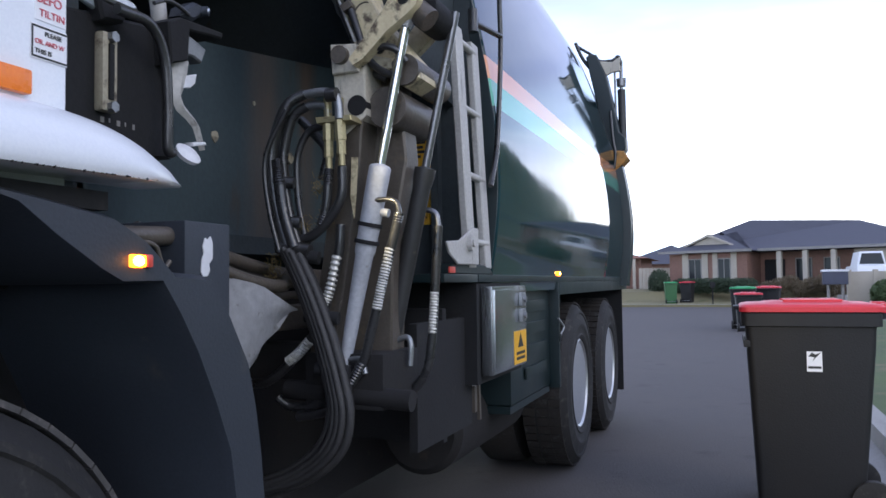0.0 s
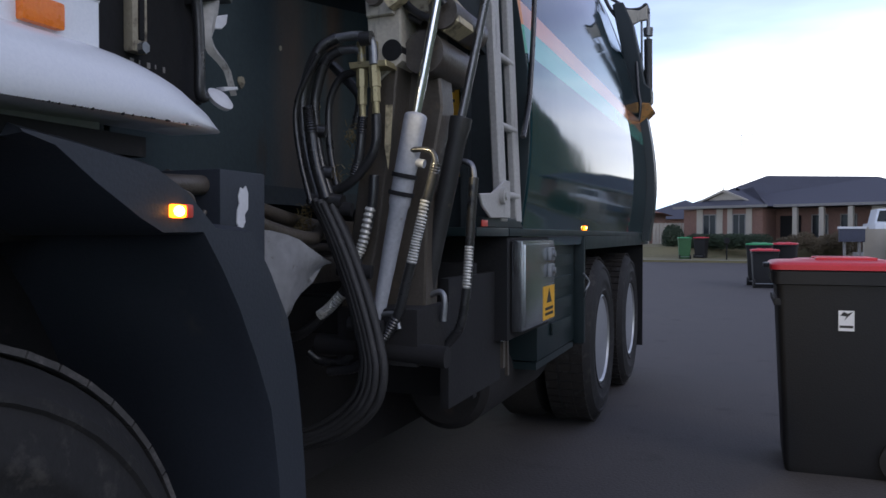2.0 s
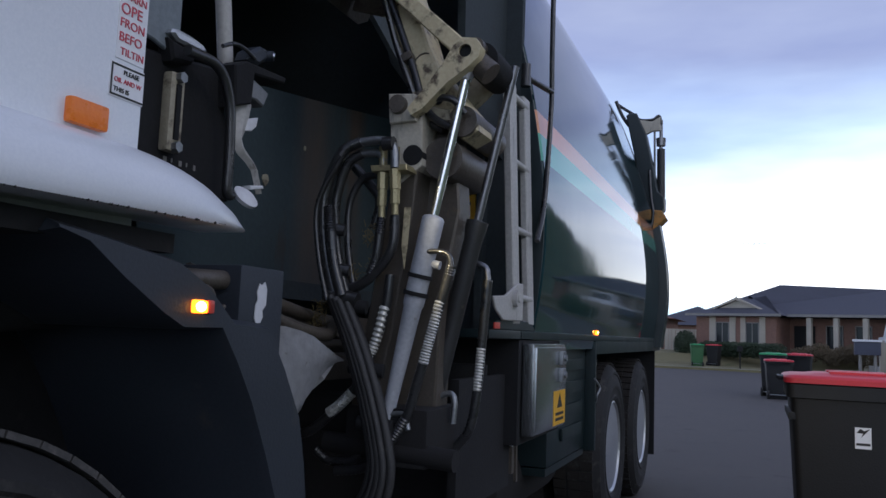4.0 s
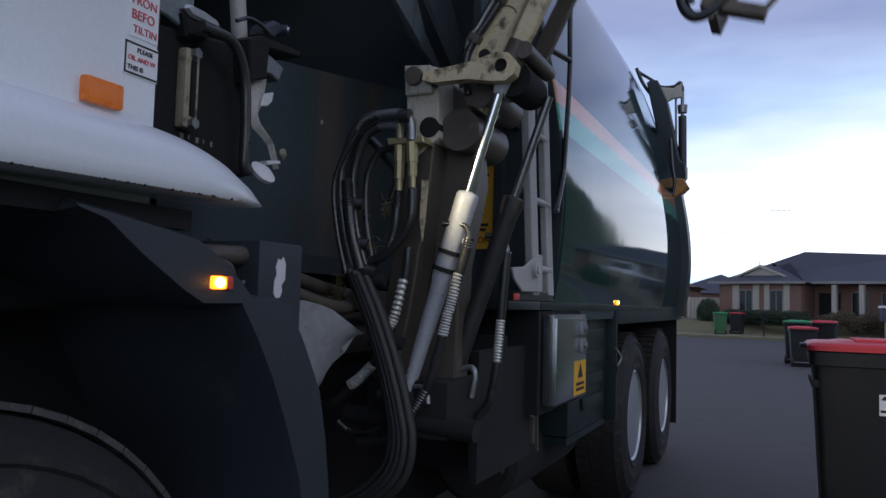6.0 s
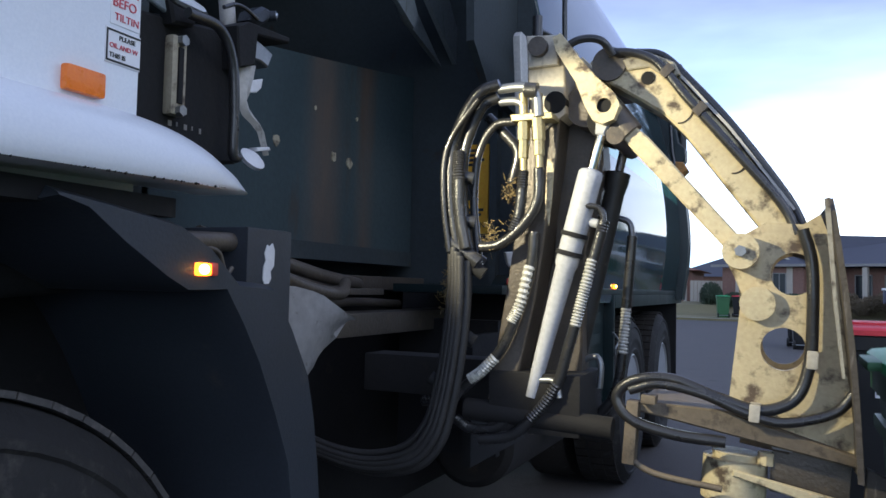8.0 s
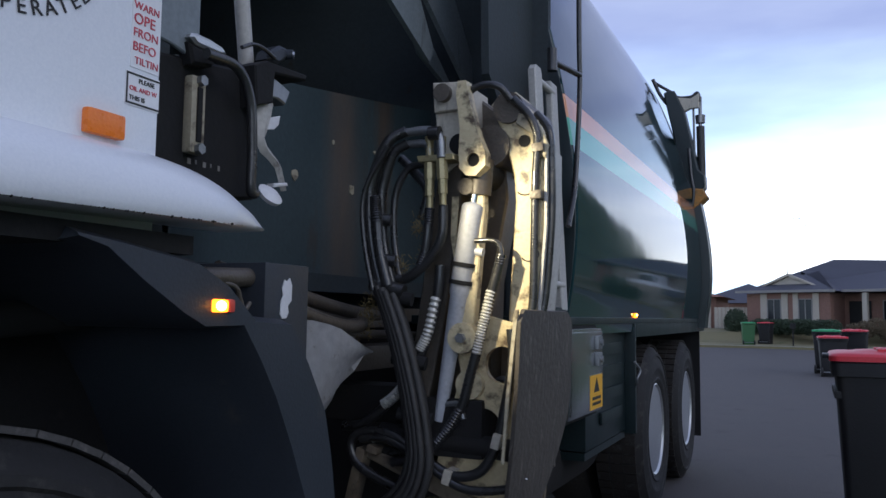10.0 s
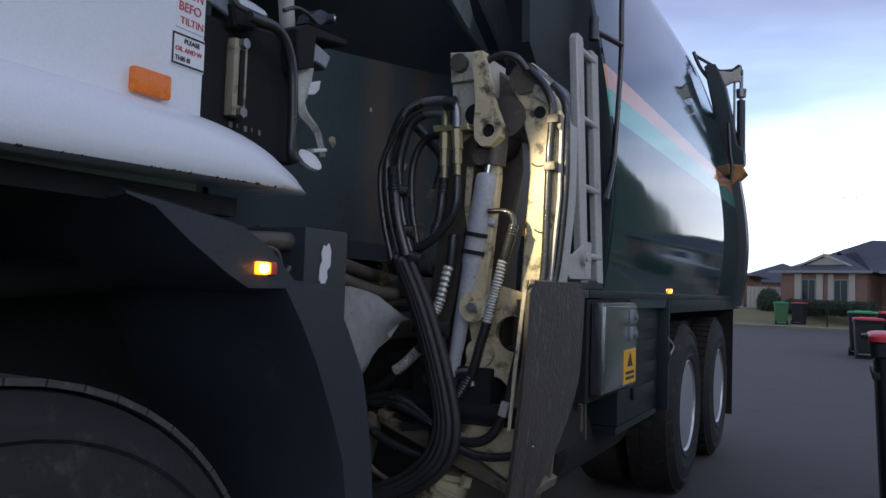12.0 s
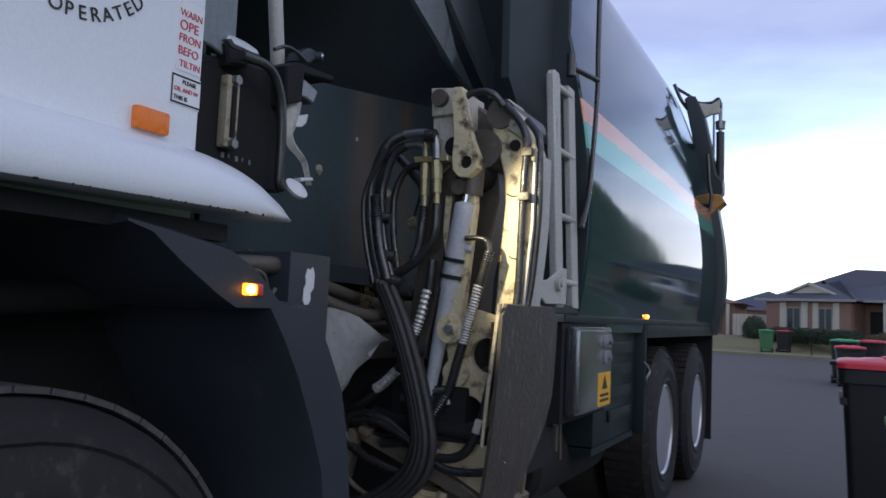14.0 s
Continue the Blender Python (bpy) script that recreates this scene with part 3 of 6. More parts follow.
    for k, ch in enumerate(word):
        a = radians(-22 + 69 * k / (len(word) - 1))
        c = Vector((-0.9185, 0.645 + 0.182 * math.sin(a), 1.803 - 0.182 * math.cos(a)))
        text("lettering", ch, 0.031, INK, body, Matrix.Translation(c) @ Matrix.Rotation(a, 4, "X") @ face, align="CENTER")


cab()


def front_guard():
    arch = [(0.70, 1.318), (0.748, 1.307), (0.813, 1.265), (0.897, 1.218), (0.942, 1.198), (1.035, 1.199), (1.082, 1.14), (1.128, 1.072), (1.18, 0.975), (1.225, 0.877), (1.25, 0.74), (1.26, 0.60)]
    outer = [(0.70, 1.326), (0.777, 1.318), (0.929, 1.298), (0.999, 1.266), (1.071, 1.209), (1.171, 1.203), (1.228, 1.13), (1.286, 1.039), (1.312, 0.95), (1.33, 0.858), (1.345, 0.74), (1.355, 0.60)]
    bm = bmesh.new()
    rows = []
    for (a, b), (c, d) in zip(arch, outer):
        rows.append([bm.verts.new(p) for p in ((-0.85, a, b), (-0.825, a + 0.004, b + 0.004), (-0.825, c, d), (-0.86, c + 0.012, d + 0.010), (-1.32, c + 0.012, d + 0.010), (-1.32, a, b))])
    for r, s in zip(rows, rows[1:]):
        for k in range(6):
            bm.faces.new((r[k], r[(k + 1) % 6], s[(k + 1) % 6], s[k]))
    bm.faces.new(rows[0])
    bm.faces.new(rows[-1][::-1])
    bmesh.ops.recalc_face_normals(bm, faces=bm.faces)
    g = truck_part("front_mudguard", bm, GUARD_BLACK, "black plastic mudguard over the front wheel", 35)
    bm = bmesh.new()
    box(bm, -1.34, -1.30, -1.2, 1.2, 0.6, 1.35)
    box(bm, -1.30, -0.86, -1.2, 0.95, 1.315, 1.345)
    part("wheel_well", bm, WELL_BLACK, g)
    bm = bmesh.new()
    box(bm, -0.845, -0.818, 0.958, 0.992, 1.224, 1.245, 0.006)
    ind = part("side_indicator", bm, AMBER, g, "glowing amber side indicator lamp")
    bm = bmesh.new()
    box(bm, -0.845, -0.8185, 0.992, 1.008, 1.224, 1.246, 0.005)
    part("red_lens", bm, RED_LENS, ind)
    bm = bmesh.new()
    bmesh.ops.create_uvsphere(bm, u_segments=16, v_segments=10, radius=0.0085, matrix=Matrix.Translation((-0.817, 0.972, 1.2345)) @ Matrix.Diagonal((0.5, 1.4, 1, 1)))
    part("bulb", bm, AMBER_HOT, ind)
    # small clutter seen through the arch
    bm = bmesh.new()
    cyl(bm, (-1.0, 0.52, 1.0), (-1.0, 0.52, 1.16), 0.015)
    cyl(bm, (-1.15, 0.0, 1.15), (-1.15, 1.0, 1.22), 0.03)
    part("bracket", bm, WELL_BLACK, g)


front_guard()


def behind_cab():
    # dark box with a grey torn patch
    bm = bmesh.new()
    box(bm, -1.35, -0.985, 1.295, 1.45, 1.10, 1.330, 0.006)
    b = truck_part("battery_box", bm, GUARD_BLACK, "dark steel box with a torn pale sticker")
    bm = bmesh.new()
    prism(bm, [(1.345, 1.222), (1.352, 1.213), (1.366, 1.214), (1.374, 1.226), (1.371, 1.240), (1.383, 1.252), (1.384, 1.285), (1.376, 1.300), (1.366, 1.292), (1.358, 1.296), (1.350, 1.278), (1.354, 1.262), (1.347, 1.250)], "x", -0.984, -0.9815)
    part("torn_sticker", bm, LIGHT_GREY, b, "torn pale grey sticker")
    bm = bmesh.new()
    cyl(bm, (-1.03, 1.158, 1.292), (-1.03, 1.393, 1.302), 0.020, seg=18)
    tube(bm, [(-1.02, 1.20, 1.285), (-1.01, 1.235, 1.275), (-1.01, 1.25, 1.25), (-1.01, 1.262, 1.23), (-1.01, 1.28, 1.245)], 0.005)
    part("exhaust_stub", bm, GRIME, b, "dull brown pipe stub")
    # plastic sheet hanging behind the mudguard
    bm = bmesh.new()
    rnd = random.Random(3)
    cols = 9
    grid = []
    for i in range(cols):
        u = i / (cols - 1)
        col = []
        for j in range(8):
            v = j / 7
            top = 1.222 - 0.02 * u - 0.075 * u * u - 0.006 * math.sin(u * 9)
            bot = 0.925 + 0.192 * max(0.0, (u - 0.22) / 0.78) ** 1.25
            col.append(bm.verts.new((-1.0 - 0.012 * math.sin(u * 6 + v * 3) - 0.02 * v - 0.014 * rnd.random(), 1.36 + 0.42 * u, top + (bot - top) * v + 0.004 * rnd.random())))
        grid.append(col)
    for a, c in zip(grid, grid[1:]):
        for j in range(7):
            bm.faces.new((a[j], a[j + 1], c[j + 1], c[j]))
    r = bmesh.ops.solidify(bm, geom=bm.faces[:], thickness=0.006)
    truck_part("splash_sheet", bm, PLASTIC_SHEET, "crumpled translucent grey plastic splash sheet", 60)
    # frame with sight glass, cables and bracket behind the cab
    bm = bmesh.new()
    prism(bm, [(1.139, 1.761), (1.448, 1.806), (1.496, 1.498), (1.168, 1.449)], "x", -1.75, -1.18, 0.008)
    t = truck_part("oil_tank", bm, WELL_BLACK, "black oil tank with a sight glass")
    bm = bmesh.new()
    box(bm, -1.18, -1.155, 1.245, 1.288, 1.565, 1.735, 0.008)
    sg = part("sight_glass", bm, CREAM_DIRTY, t, "dull cream sight gauge")
    bm = bmesh.new()
    box(bm, -1.156, -1.150, 1.260, 1.274, 1.59, 1.71, 0.002)
    part("glass_tube", bm, WELL_BLACK, sg)
    for z in (1.575, 1.725):
        bm = bmesh.new()
        cyl(bm, (-1.16, 1.268, z), (-1.142, 1.268, z), 0.012, seg=6)
        part("bolt", bm, STEEL, sg)
    for k, w in enumerate((0.010, 0.004, 0.009, 0.003, 0.006)):
        part("chalk_mark", build(box, -1.181, -1.1785, 1.264 + 0.024 * k, 1.264 + 0.024 * k + w, 1.545 + 0.003 * (k % 2), 1.557), TRIM_GREY, t)
    bm = bmesh.new()
    tube(bm, [(-1.12, 1.246, 1.775), (-1.12, 1.344, 1.774), (-1.12, 1.392, 1.716), (-1.12, 1.405, 1.613), (-1.12, 1.406, 1.508), (-1.12, 1.424, 1.497)], 0.012)
    truck_part("cable", bm, HOSE, "thick black cable behind the cab")
    bm = bmesh.new()
    prism(bm, [(1.226, 1.810), (1.232, 1.820), (1.248, 1.824), (1.29, 1.824), (1.328, 1.819), (1.343, 1.808), (1.324, 1.799), (1.246, 1.798)], "x", -1.18, -1.145, 0.006)
    lamp = truck_part("work_lamp", bm, ALU, "small silver work lamp aimed at the lift arm")
    bm = bmesh.new()
    prism(bm, [(1.226, 1.80), (1.25, 1.797), (1.322, 1.797), (1.30, 1.765), (1.24, 1.755)], "x", -1.19, -1.15, 0.006)
    part("lamp_body", bm, WELL_BLACK, lamp)
    bm = bmesh.new()
    cyl(bm, (-1.2, 1.40, 2.277), (-1.2, 1.472, 1.825), 0.019)
    pipe = truck_part("pipe", bm, LADDER_GREY, "scuffed grey pipe behind the cab")
    bm = bmesh.new()
    prism(bm, [(1.42, 1.805), (1.462, 1.828), (1.628, 1.839), (1.624, 1.823), (1.497, 1.806), (1.491, 1.731), (1.431, 1.709)], "x", -1.22, -1.13, 0.004)
    truck_part("camera_bracket", bm, WELL_BLACK, "black bracket behind the cab")
    bm = bmesh.new()
    a = Vector((-1.15, 1.512, 1.865))
    prism(bm, [(1.468, 1.834), (1.478, 1.858), (1.517, 1.883), (1.543, 1.884), (1.553, 1.874), (1.545, 1.858), (1.512, 1.833)], "x", -1.18, -1.13, 0.008)
    cyl(bm, a + Vector((0.0, 0.03, 0.003)), a + Vector((0.028, 0.042, 0.005)), 0.014, 0.012, seg=16)
    head = truck_part("camera_head", bm, GUARD_BLACK, "small black camera head")
    bm = bmesh.new()
    cyl(bm, a + Vector((0.026, 0.041, 0.005)), a + Vector((0.032, 0.044, 0.005)), 0.008, seg=14)
    part("lens", bm, CHROME, head)
    bm = bmesh.new()
    prism(bm, [(1.482, 1.791), (1.523, 1.803), (1.556, 1.795), (1.586, 1.786), (1.567, 1.747), (1.535, 1.755), (1.501, 1.752), (1.484, 1.765)], "x", -1.19, -1.15, 0.004)
    latch = truck_part("latch_bracket", bm, STEEL, "grey bent latch bracket with a curved pale lever")
    bm = bmesh.new()
    rows = []
    for (a, b), (c, d) in zip(((1.459, 1.737), (1.460, 1.70), (1.461, 1.667), (1.463, 1.645), (1.464, 1.628), (1.477, 1.610), (1.511, 1.596), (1.537, 1.580), (1.554, 1.548), (1.564, 1.527)),
                              ((1.516, 1.738), (1.509, 1.701), (1.497, 1.667), (1.487, 1.647), (1.498, 1.628), (1.517, 1.615), (1.540, 1.602), (1.558, 1.585), (1.571, 1.553), (1.577, 1.532))):
        rows.append([bm.verts.new(q) for q in ((-1.155, a, b), (-1.143, (a + c) / 2, (b + d) / 2), (-1.150, c, d), (-1.162, (a + c) / 2, (b + d) / 2))])
    for p, q in zip(rows, rows[1:]):
        for k in range(4):
            bm.faces.new((p[k], p[(k + 1) % 4], q[(k + 1) % 4], q[k]))
    bm.faces.new(rows[0])
    bm.faces.new(rows[-1][::-1])
    bmesh.ops.recalc_face_normals(bm, faces=bm.faces)
    part("lever", bm, LADDER_GREY, latch, "pale curved lever")
    bm = bmesh.new()
    prism(bm, [(1.504, 1.70), (1.545, 1.714), (1.54, 1.69), (1.522, 1.674), (1.495, 1.668)], "x", -1.156, -1.148, 0.002)
    part("tab", bm, LIGHT_GREY, latch)
    bm = bmesh.new()
    c, ax = Vector((-1.12, 1.478, 1.506)), Vector((0.75, -0.07, 0.64)).normalized()
    cyl(bm, c - ax * 0.010, c, 0.030, 0.033, seg=24)
    cyl(bm, c, c + ax * 0.008, 0.033, 0.018, seg=24)
    part("rubber_stop", bm, LIGHT_GREY, latch, "pale round stop")
    bm = bmesh.new()
    prism(bm, [(1.499, 1.536), (1.549, 1.545), (1.554, 1.538), (1.504, 1.527)], "x", -1.15, -1.125, 0.002)
    part("pin", bm, LIGHT_GREY, latch)
    bm = bmesh.new()
    tube(bm, [(-1.13, 1.37, 1.83), (-1.13, 1.41, 1.85), (-1.13, 1.45, 1.852), (-1.13, 1.49, 1.842)], 0.005)
    truck_part("cable", bm, HOSE, "thin black camera cable")


behind_cab()


def hopper():
    bm = bmesh.new()
    rows = []
    for k in range(17):
        u = k / 16
        y = 1.50 + 1.52 * u
        x = -1.52 - 0.10 * (1 - (2 * u - 1) ** 2) + 0.06
        zt = 1.90 + 0.22 * u + 0.02 * math.sin(math.pi * u)
        rows.append([bm.verts.new((x, y, 1.36)), bm.verts.new((x, y, zt)), bm.verts.new((x - 0.03, y, zt)), bm.verts.new((x - 0.03, y, 1.36))])
    for a, b in zip(rows, rows[1:]):
        for k in range(4):
            bm.faces.new((a[k], a[(k + 1) % 4], b[(k + 1) % 4], b[k]))
    bmesh.ops.recalc_face_normals(bm, faces=bm.faces)
    wall = truck_part("hopper_wall", bm, HOPPER_TEAL, "scratched dark green hopper wall with rust stains", 60)
    rnd = random.Random(8)
    for k, (y, z, w) in enumerate(((2.17, 1.70, 0.03), (2.52, 1.70, 0.028), (2.62, 1.69, 0.03), (2.66, 1.87, 0.012), (2.4, 1.86, 0.012))):
        bm = bmesh.new()
        ring = [(y + w * (0.5 + 0.35 * rnd.random()) * math.cos(a), z + w * (0.5 + 0.35 * rnd.random()) * math.sin(a)) for a in (2 * math.pi * i / 8 for i in range(8))]
        u = (y - 1.5) / 1.52
        x = -1.52 - 0.10 * (1 - (2 * u - 1) ** 2) + 0.06
        prism(bm, ring, "x", x - 0.004, x + 0.004)
        part("rust_spot", bm, CREAM_DIRTY, wall, "flaked rusty spot")
    hop = truck_part("hopper", build(box, -3.3, -3.24, 1.48, 3.03, 1.0, 3.4), HOPPER_DARK, "dark empty hopper body behind the cab", 0)
    for dims in ((-1.60, -1.455, 1.48, 3.02, 1.30, 1.36), (-3.24, -1.46, 1.43, 1.48, 1.1, 3.4), (-3.3, -1.25, 1.43, 3.03, 3.40, 3.45), (-3.24, -1.6, 1.48, 3.03, 1.25, 1.30)):
        part("hopper_panel", build(box, *dims), HOPPER_DARK, hop, "", 0)
    # grey folded side flap hanging from the roof of the hopper
    bm = bmesh.new()
    prism(bm, [(2.534, 2.429), (2.582, 2.448), (3.040, 2.166), (2.679, 2.259)], "x", -1.36, -1.34)
    fl = truck_part("side_flap", bm, FLAP_GREY, "worn grey steel flap inside the hopper", 0)
    bm = bmesh.new()
    prism(bm, [(2.308, 2.341), (2.544, 2.433), (2.674, 2.266), (2.642, 2.202)], "x", -1.30, -1.28)
    part("flap_panel", bm, FLAP_GREY, fl, "", 0)
    bm = bmesh.new()
    prism(bm, [(2.572, 2.444), (2.832, 2.545), (3.134, 2.226), (3.053, 2.162)], "x", -1.29, -1.27)
    part("flap_panel", bm, FLAP_GREY, fl, "", 0)
    bm = bmesh.new()
    prism(bm, [(2.56, 2.10), (2.72, 1.97), (3.06, 1.93), (3.06, 3.5), (2.50, 3.5)], "x", -1.03, -1.0)
    box(bm, -1.09, -1.06, 2.99, 3.039, 1.23, 1.95)
    box(bm, -3.25, -0.93, 3.04, 3.075, 1.23, 3.45)
    truck_part("front_bulkhead", bm, HOPPER_DARK, "dark green bulkhead at the front of the tank", 0)
    # hydraulic clutter under the hopper
    bm = bmesh.new()
    box(bm, -1.30, -1.16, 1.45, 3.0, 1.06, 1.13, 0.006)
    box(bm, -1.45, -1.38, 1.45, 3.0, 1.2, 1.25, 0.006)
    tube(bm, [(-1.25, 1.45, 1.33), (-1.22, 1.7, 1.28), (-1.25, 2.0, 1.24), (-1.3, 2.3, 1.22)], 0.02)
    tube(bm, [(-1.22, 1.45, 1.20), (-1.2, 1.75, 1.18), (-1.24, 2.1, 1.2)], 0.016)
    cyl(bm, (-1.2, 1.5, 1.02), (-1.2, 1.75, 1.03), 0.018)
    box(bm, -1.22, -1.20, 1.98, 2.30, 1.185, 1.205, 0.003)
    cyl(bm, (-1.3, 1.55, 0.97), (-1.3, 1.72, 0.975), 0.022)
    tube(bm, [(-1.15, 1.52, 1.27), (-1.12, 1.70, 1.21), (-1.13, 1.9, 1.19), (-1.2, 2.05, 1.22)], 0.018)
    tube(bm, [(-1.3, 1.46, 1.16), (-1.25, 1.8, 1.14), (-1.28, 2.2, 1.16), (-1.3, 2.6, 1.15)], 0.014)
    cyl(bm, (-1.35, 1.62, 0.9), (-1.35, 1.9, 0.9), 0.05)
    truck_part("slide_frame", bm, GRIME, "greasy slide frame and pipes under the hopper")

    # added block and cross wall that keep the space under the body dark
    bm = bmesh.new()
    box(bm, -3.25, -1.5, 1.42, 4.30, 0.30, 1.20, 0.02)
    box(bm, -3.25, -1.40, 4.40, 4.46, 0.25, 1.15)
    truck_part("oil_reservoir", bm, UNDER, "added black block that keeps the space under the body dark")
    sg = truck_part("warning_panel", build(box, -1.29, -1.11, 3.030, 3.039, 1.44, 1.815), WARN_YELLOW, "yellow caution panel with black marks", 0)
    for z, w in ((1.79, 0.07), (1.77, 0.06), (1.75, 0.07), (1.73, 0.05), (1.54, 0.07), (1.52, 0.06)):
        part("warning_mark", build(box, -1.20 - w, -1.20 + w, 3.0285, 3.030, z - 0.006, z + 0.006), INK, sg, "", 0)
    bm = bmesh.new()
    prism(bm, [(-1.25, 1.58), (-1.15, 1.58), (-1.17, 1.62), (-1.15, 1.69), (-1.20, 1.65), (-1.23, 1.70)], "y", 3.0285, 3.030)
    part("warning_mark", bm, INK, sg, "", 0)
    text("lettering", "CAUTION", 0.034, INK, sg, Matrix.Translation((-1.275, 3.0285, 1.465)) @ Matrix.Rotation(radians(90), 4, "X"))
    for c in sg.children:
        c.matrix_parent_inverse = Matrix.Identity(4)


hopper()


def tank():
    side = [(1.15, 0.86), (1.24, 0.85), (1.4, 0.826), (1.6, 0.812), (1.8, 0.818), (2.0, 0.842), (2.2, 0.877), (2.4, 0.92), (2.6, 0.972), (2.8, 1.036), (3.0, 1.108), (3.2, 1.19), (3.35, 1.27), (3.48, 1.37), (3.58, 1.50), (3.65, 1.68), (3.68, 1.90), (3.685, 2.09)]
    fine = smooth_path([(x, 0, z) for z, x in side], 4)

    def ring(bm, y, grow, inset=0.0):
        pts = [(-(p.x + inset) + grow * (1.0 if p.z < 2.30 or grow < 0.03 else max(0.10, 1.0 - (p.z - 2.30) / 0.12)), p.z + (grow * 0.7 if p.z > 3 and grow < 0.03 else 0.0)) for p in fine]
        pts = pts + [(-4.18 - x, z) for x, z in reversed(pts[:-1])]
        return [bm.verts.new((x, y, z)) for x, z in pts]

    def skin(bm, rings):
        for p, q in zip(rings, rings[1:]):
            for k in range(len(p)):
                bm.faces.new((p[k], p[(k + 1) % len(p)], q[(k + 1) % len(q)], q[k]))
        bm.faces.new(rings[0])
        bm.faces.new(rings[-1][::-1])
        bmesh.ops.recalc_face_normals(bm, faces=bm.faces)

    bm = bmesh.new()
    skin(bm, [ring(bm, y, g) for y, g in ((3.051, -0.02), (3.054, -0.008), (3.058, -0.002), (3.064, 0.0), (3.070, 0.0002), (3.6, 0.002), (4.4, 0.004), (5.2, 0.006), (6.0, 0.008), (6.93, 0.008), (6.95, -0.015))])
    tk = truck_part("tank", bm, TANK, "glossy dark green curved tank with orange and pale green bands", 50)
    bm = bmesh.new()
    skin(bm, [ring(bm, y, g) for y, g in ((3.0415, -0.012), (3.0425, -0.006), (3.0485, -0.006))])
    part("front_rim", bm, TEAL, tk, "dark green front rim of the tank", 40)
    bm = bmesh.new()
    skin(bm, [ring(bm, y, g) for y, g in ((6.94, -0.01), (6.95, 0.072), (7.13, 0.074), (7.14, 0.06))])
    fr = part("rear_frame", bm, TEAL, tk, "dark green rear door frame", 40)
    bm = bmesh.new()
    prism(bm, [(-0.962, 2.308), (-0.916, 2.35), (-0.786, 2.334), (-0.749, 2.269), (-0.823, 2.198), (-0.869, 2.165), (-0.892, 2.102), (-0.915, 2.226)], "y", 6.93, 7.12, 0.008)
    part("reflector_bracket", bm, BRACKET_ORANGE, tk, "scuffed orange and green bracket on the rear frame")
    bm = bmesh.new()
    prism(bm, [(-1.084, 3.246), (-1.021, 3.239), (-0.94, 3.053), (-0.869, 2.721), (-0.832, 2.52), (-0.777, 2.467), (-0.777, 2.368), (-0.813, 2.321), (-0.945, 2.327), (-0.985, 2.478), (-1.005, 2.678), (-1.045, 2.882), (-1.10, 3.143), (-1.115, 3.223)], "y", 7.0, 7.18, 0.01)
    part("tailgate_arm", bm, TEAL, tk, "dark green curved tailgate arm")
    bm = bmesh.new()
    prism(bm, [(-1.03, 3.20), (-0.893, 3.175), (-0.823, 3.218), (-0.823, 3.087), (-0.893, 3.084), (-0.954, 3.055)], "y", 7.08, 7.12, 0.006)
    part("pivot_lug", bm, POST_GREY, tk, "dull grey lug on the tailgate arm")
    bm = bmesh.new()
    cyl(bm, (-0.818, 7.15, 2.43), (-0.823, 7.15, 2.93), 0.036)
    part("tailgate_cylinder", bm, CYL_BLACK, tk, "black tailgate hydraulic cylinder")
    bm = bmesh.new()
    cyl(bm, (-0.823, 7.15, 2.93), (-0.823, 7.15, 3.20), 0.016)
    cyl(bm, (-0.823, 7.15, 2.96), (-0.823, 7.15, 3.03), 0.040, 0.044, seg=16)
    cyl(bm, (-0.874, 7.14, 2.70), (-0.879, 7.14, 3.10), 0.010)
    part("tailgate_rod", bm, DARK_ROD, tk)
    bm = bmesh.new()
    prism(bm, [(-0.80, 1.733), (-0.772, 1.694), (-0.80, 1.52), (-0.86, 1.40), (-0.86, 1.72)], "y", 7.13, 7.18, 0.006)
    part("latch_plate", bm, TEAL, tk)
    bm = bmesh.new()
    tube(bm, [(-1.221, 7.1, 3.39), (-1.196, 7.1, 3.351), (-1.06, 7.1, 3.253), (-1.002, 7.1, 3.201), (-0.893, 7.1, 3.195), (-0.837, 7.1, 3.225), (-0.815, 7.1, 3.15)], 0.014)
    part("rear_hose", bm, HOSE, tk)
    bm = bmesh.new()
    tube(bm, [(-1.216, 7.06, 3.379), (-1.166, 7.06, 3.255), (-1.117, 7.06, 3.172), (-1.06, 7.06, 3.10)], 0.016)
    part("rear_hose", bm, HOSE, tk)
    bm = bmesh.new()
    tube(bm, [(-0.90, 6.96, 2.70), (-0.88, 6.94, 2.45), (-0.86, 6.93, 2.30), (-0.885, 6.93, 2.12)], 0.014)
    part("rear_hose", bm, HOSE, tk)
    # vertical hose and stand-off at the front of the tank
    bm = bmesh.new()
    tube(bm, [(-0.815, 3.097, 3.13), (-0.815, 3.1, 2.644), (-0.815, 3.103, 2.357), (-0.815, 3.111, 2.192), (-0.815, 3.077, 1.949), (-0.815, 3.027, 1.733), (-0.815, 2.935, 1.576)], 0.011)
    ho = truck_part("tank_hose", bm, HOSE, "thin black hose running down the tank")
    bm = bmesh.new()
    p = Vector((-0.815, 3.109, 2.228))
    cyl(bm, p, p + Vector((-0.05, -0.22, 0.0)), 0.012)
    cyl(bm, p + Vector((-0.05, -0.22, -0.04)), p + Vector((-0.05, -0.22, 0.05)), 0.02)
    part("stand_off", bm, HOSE, ho)


tank()


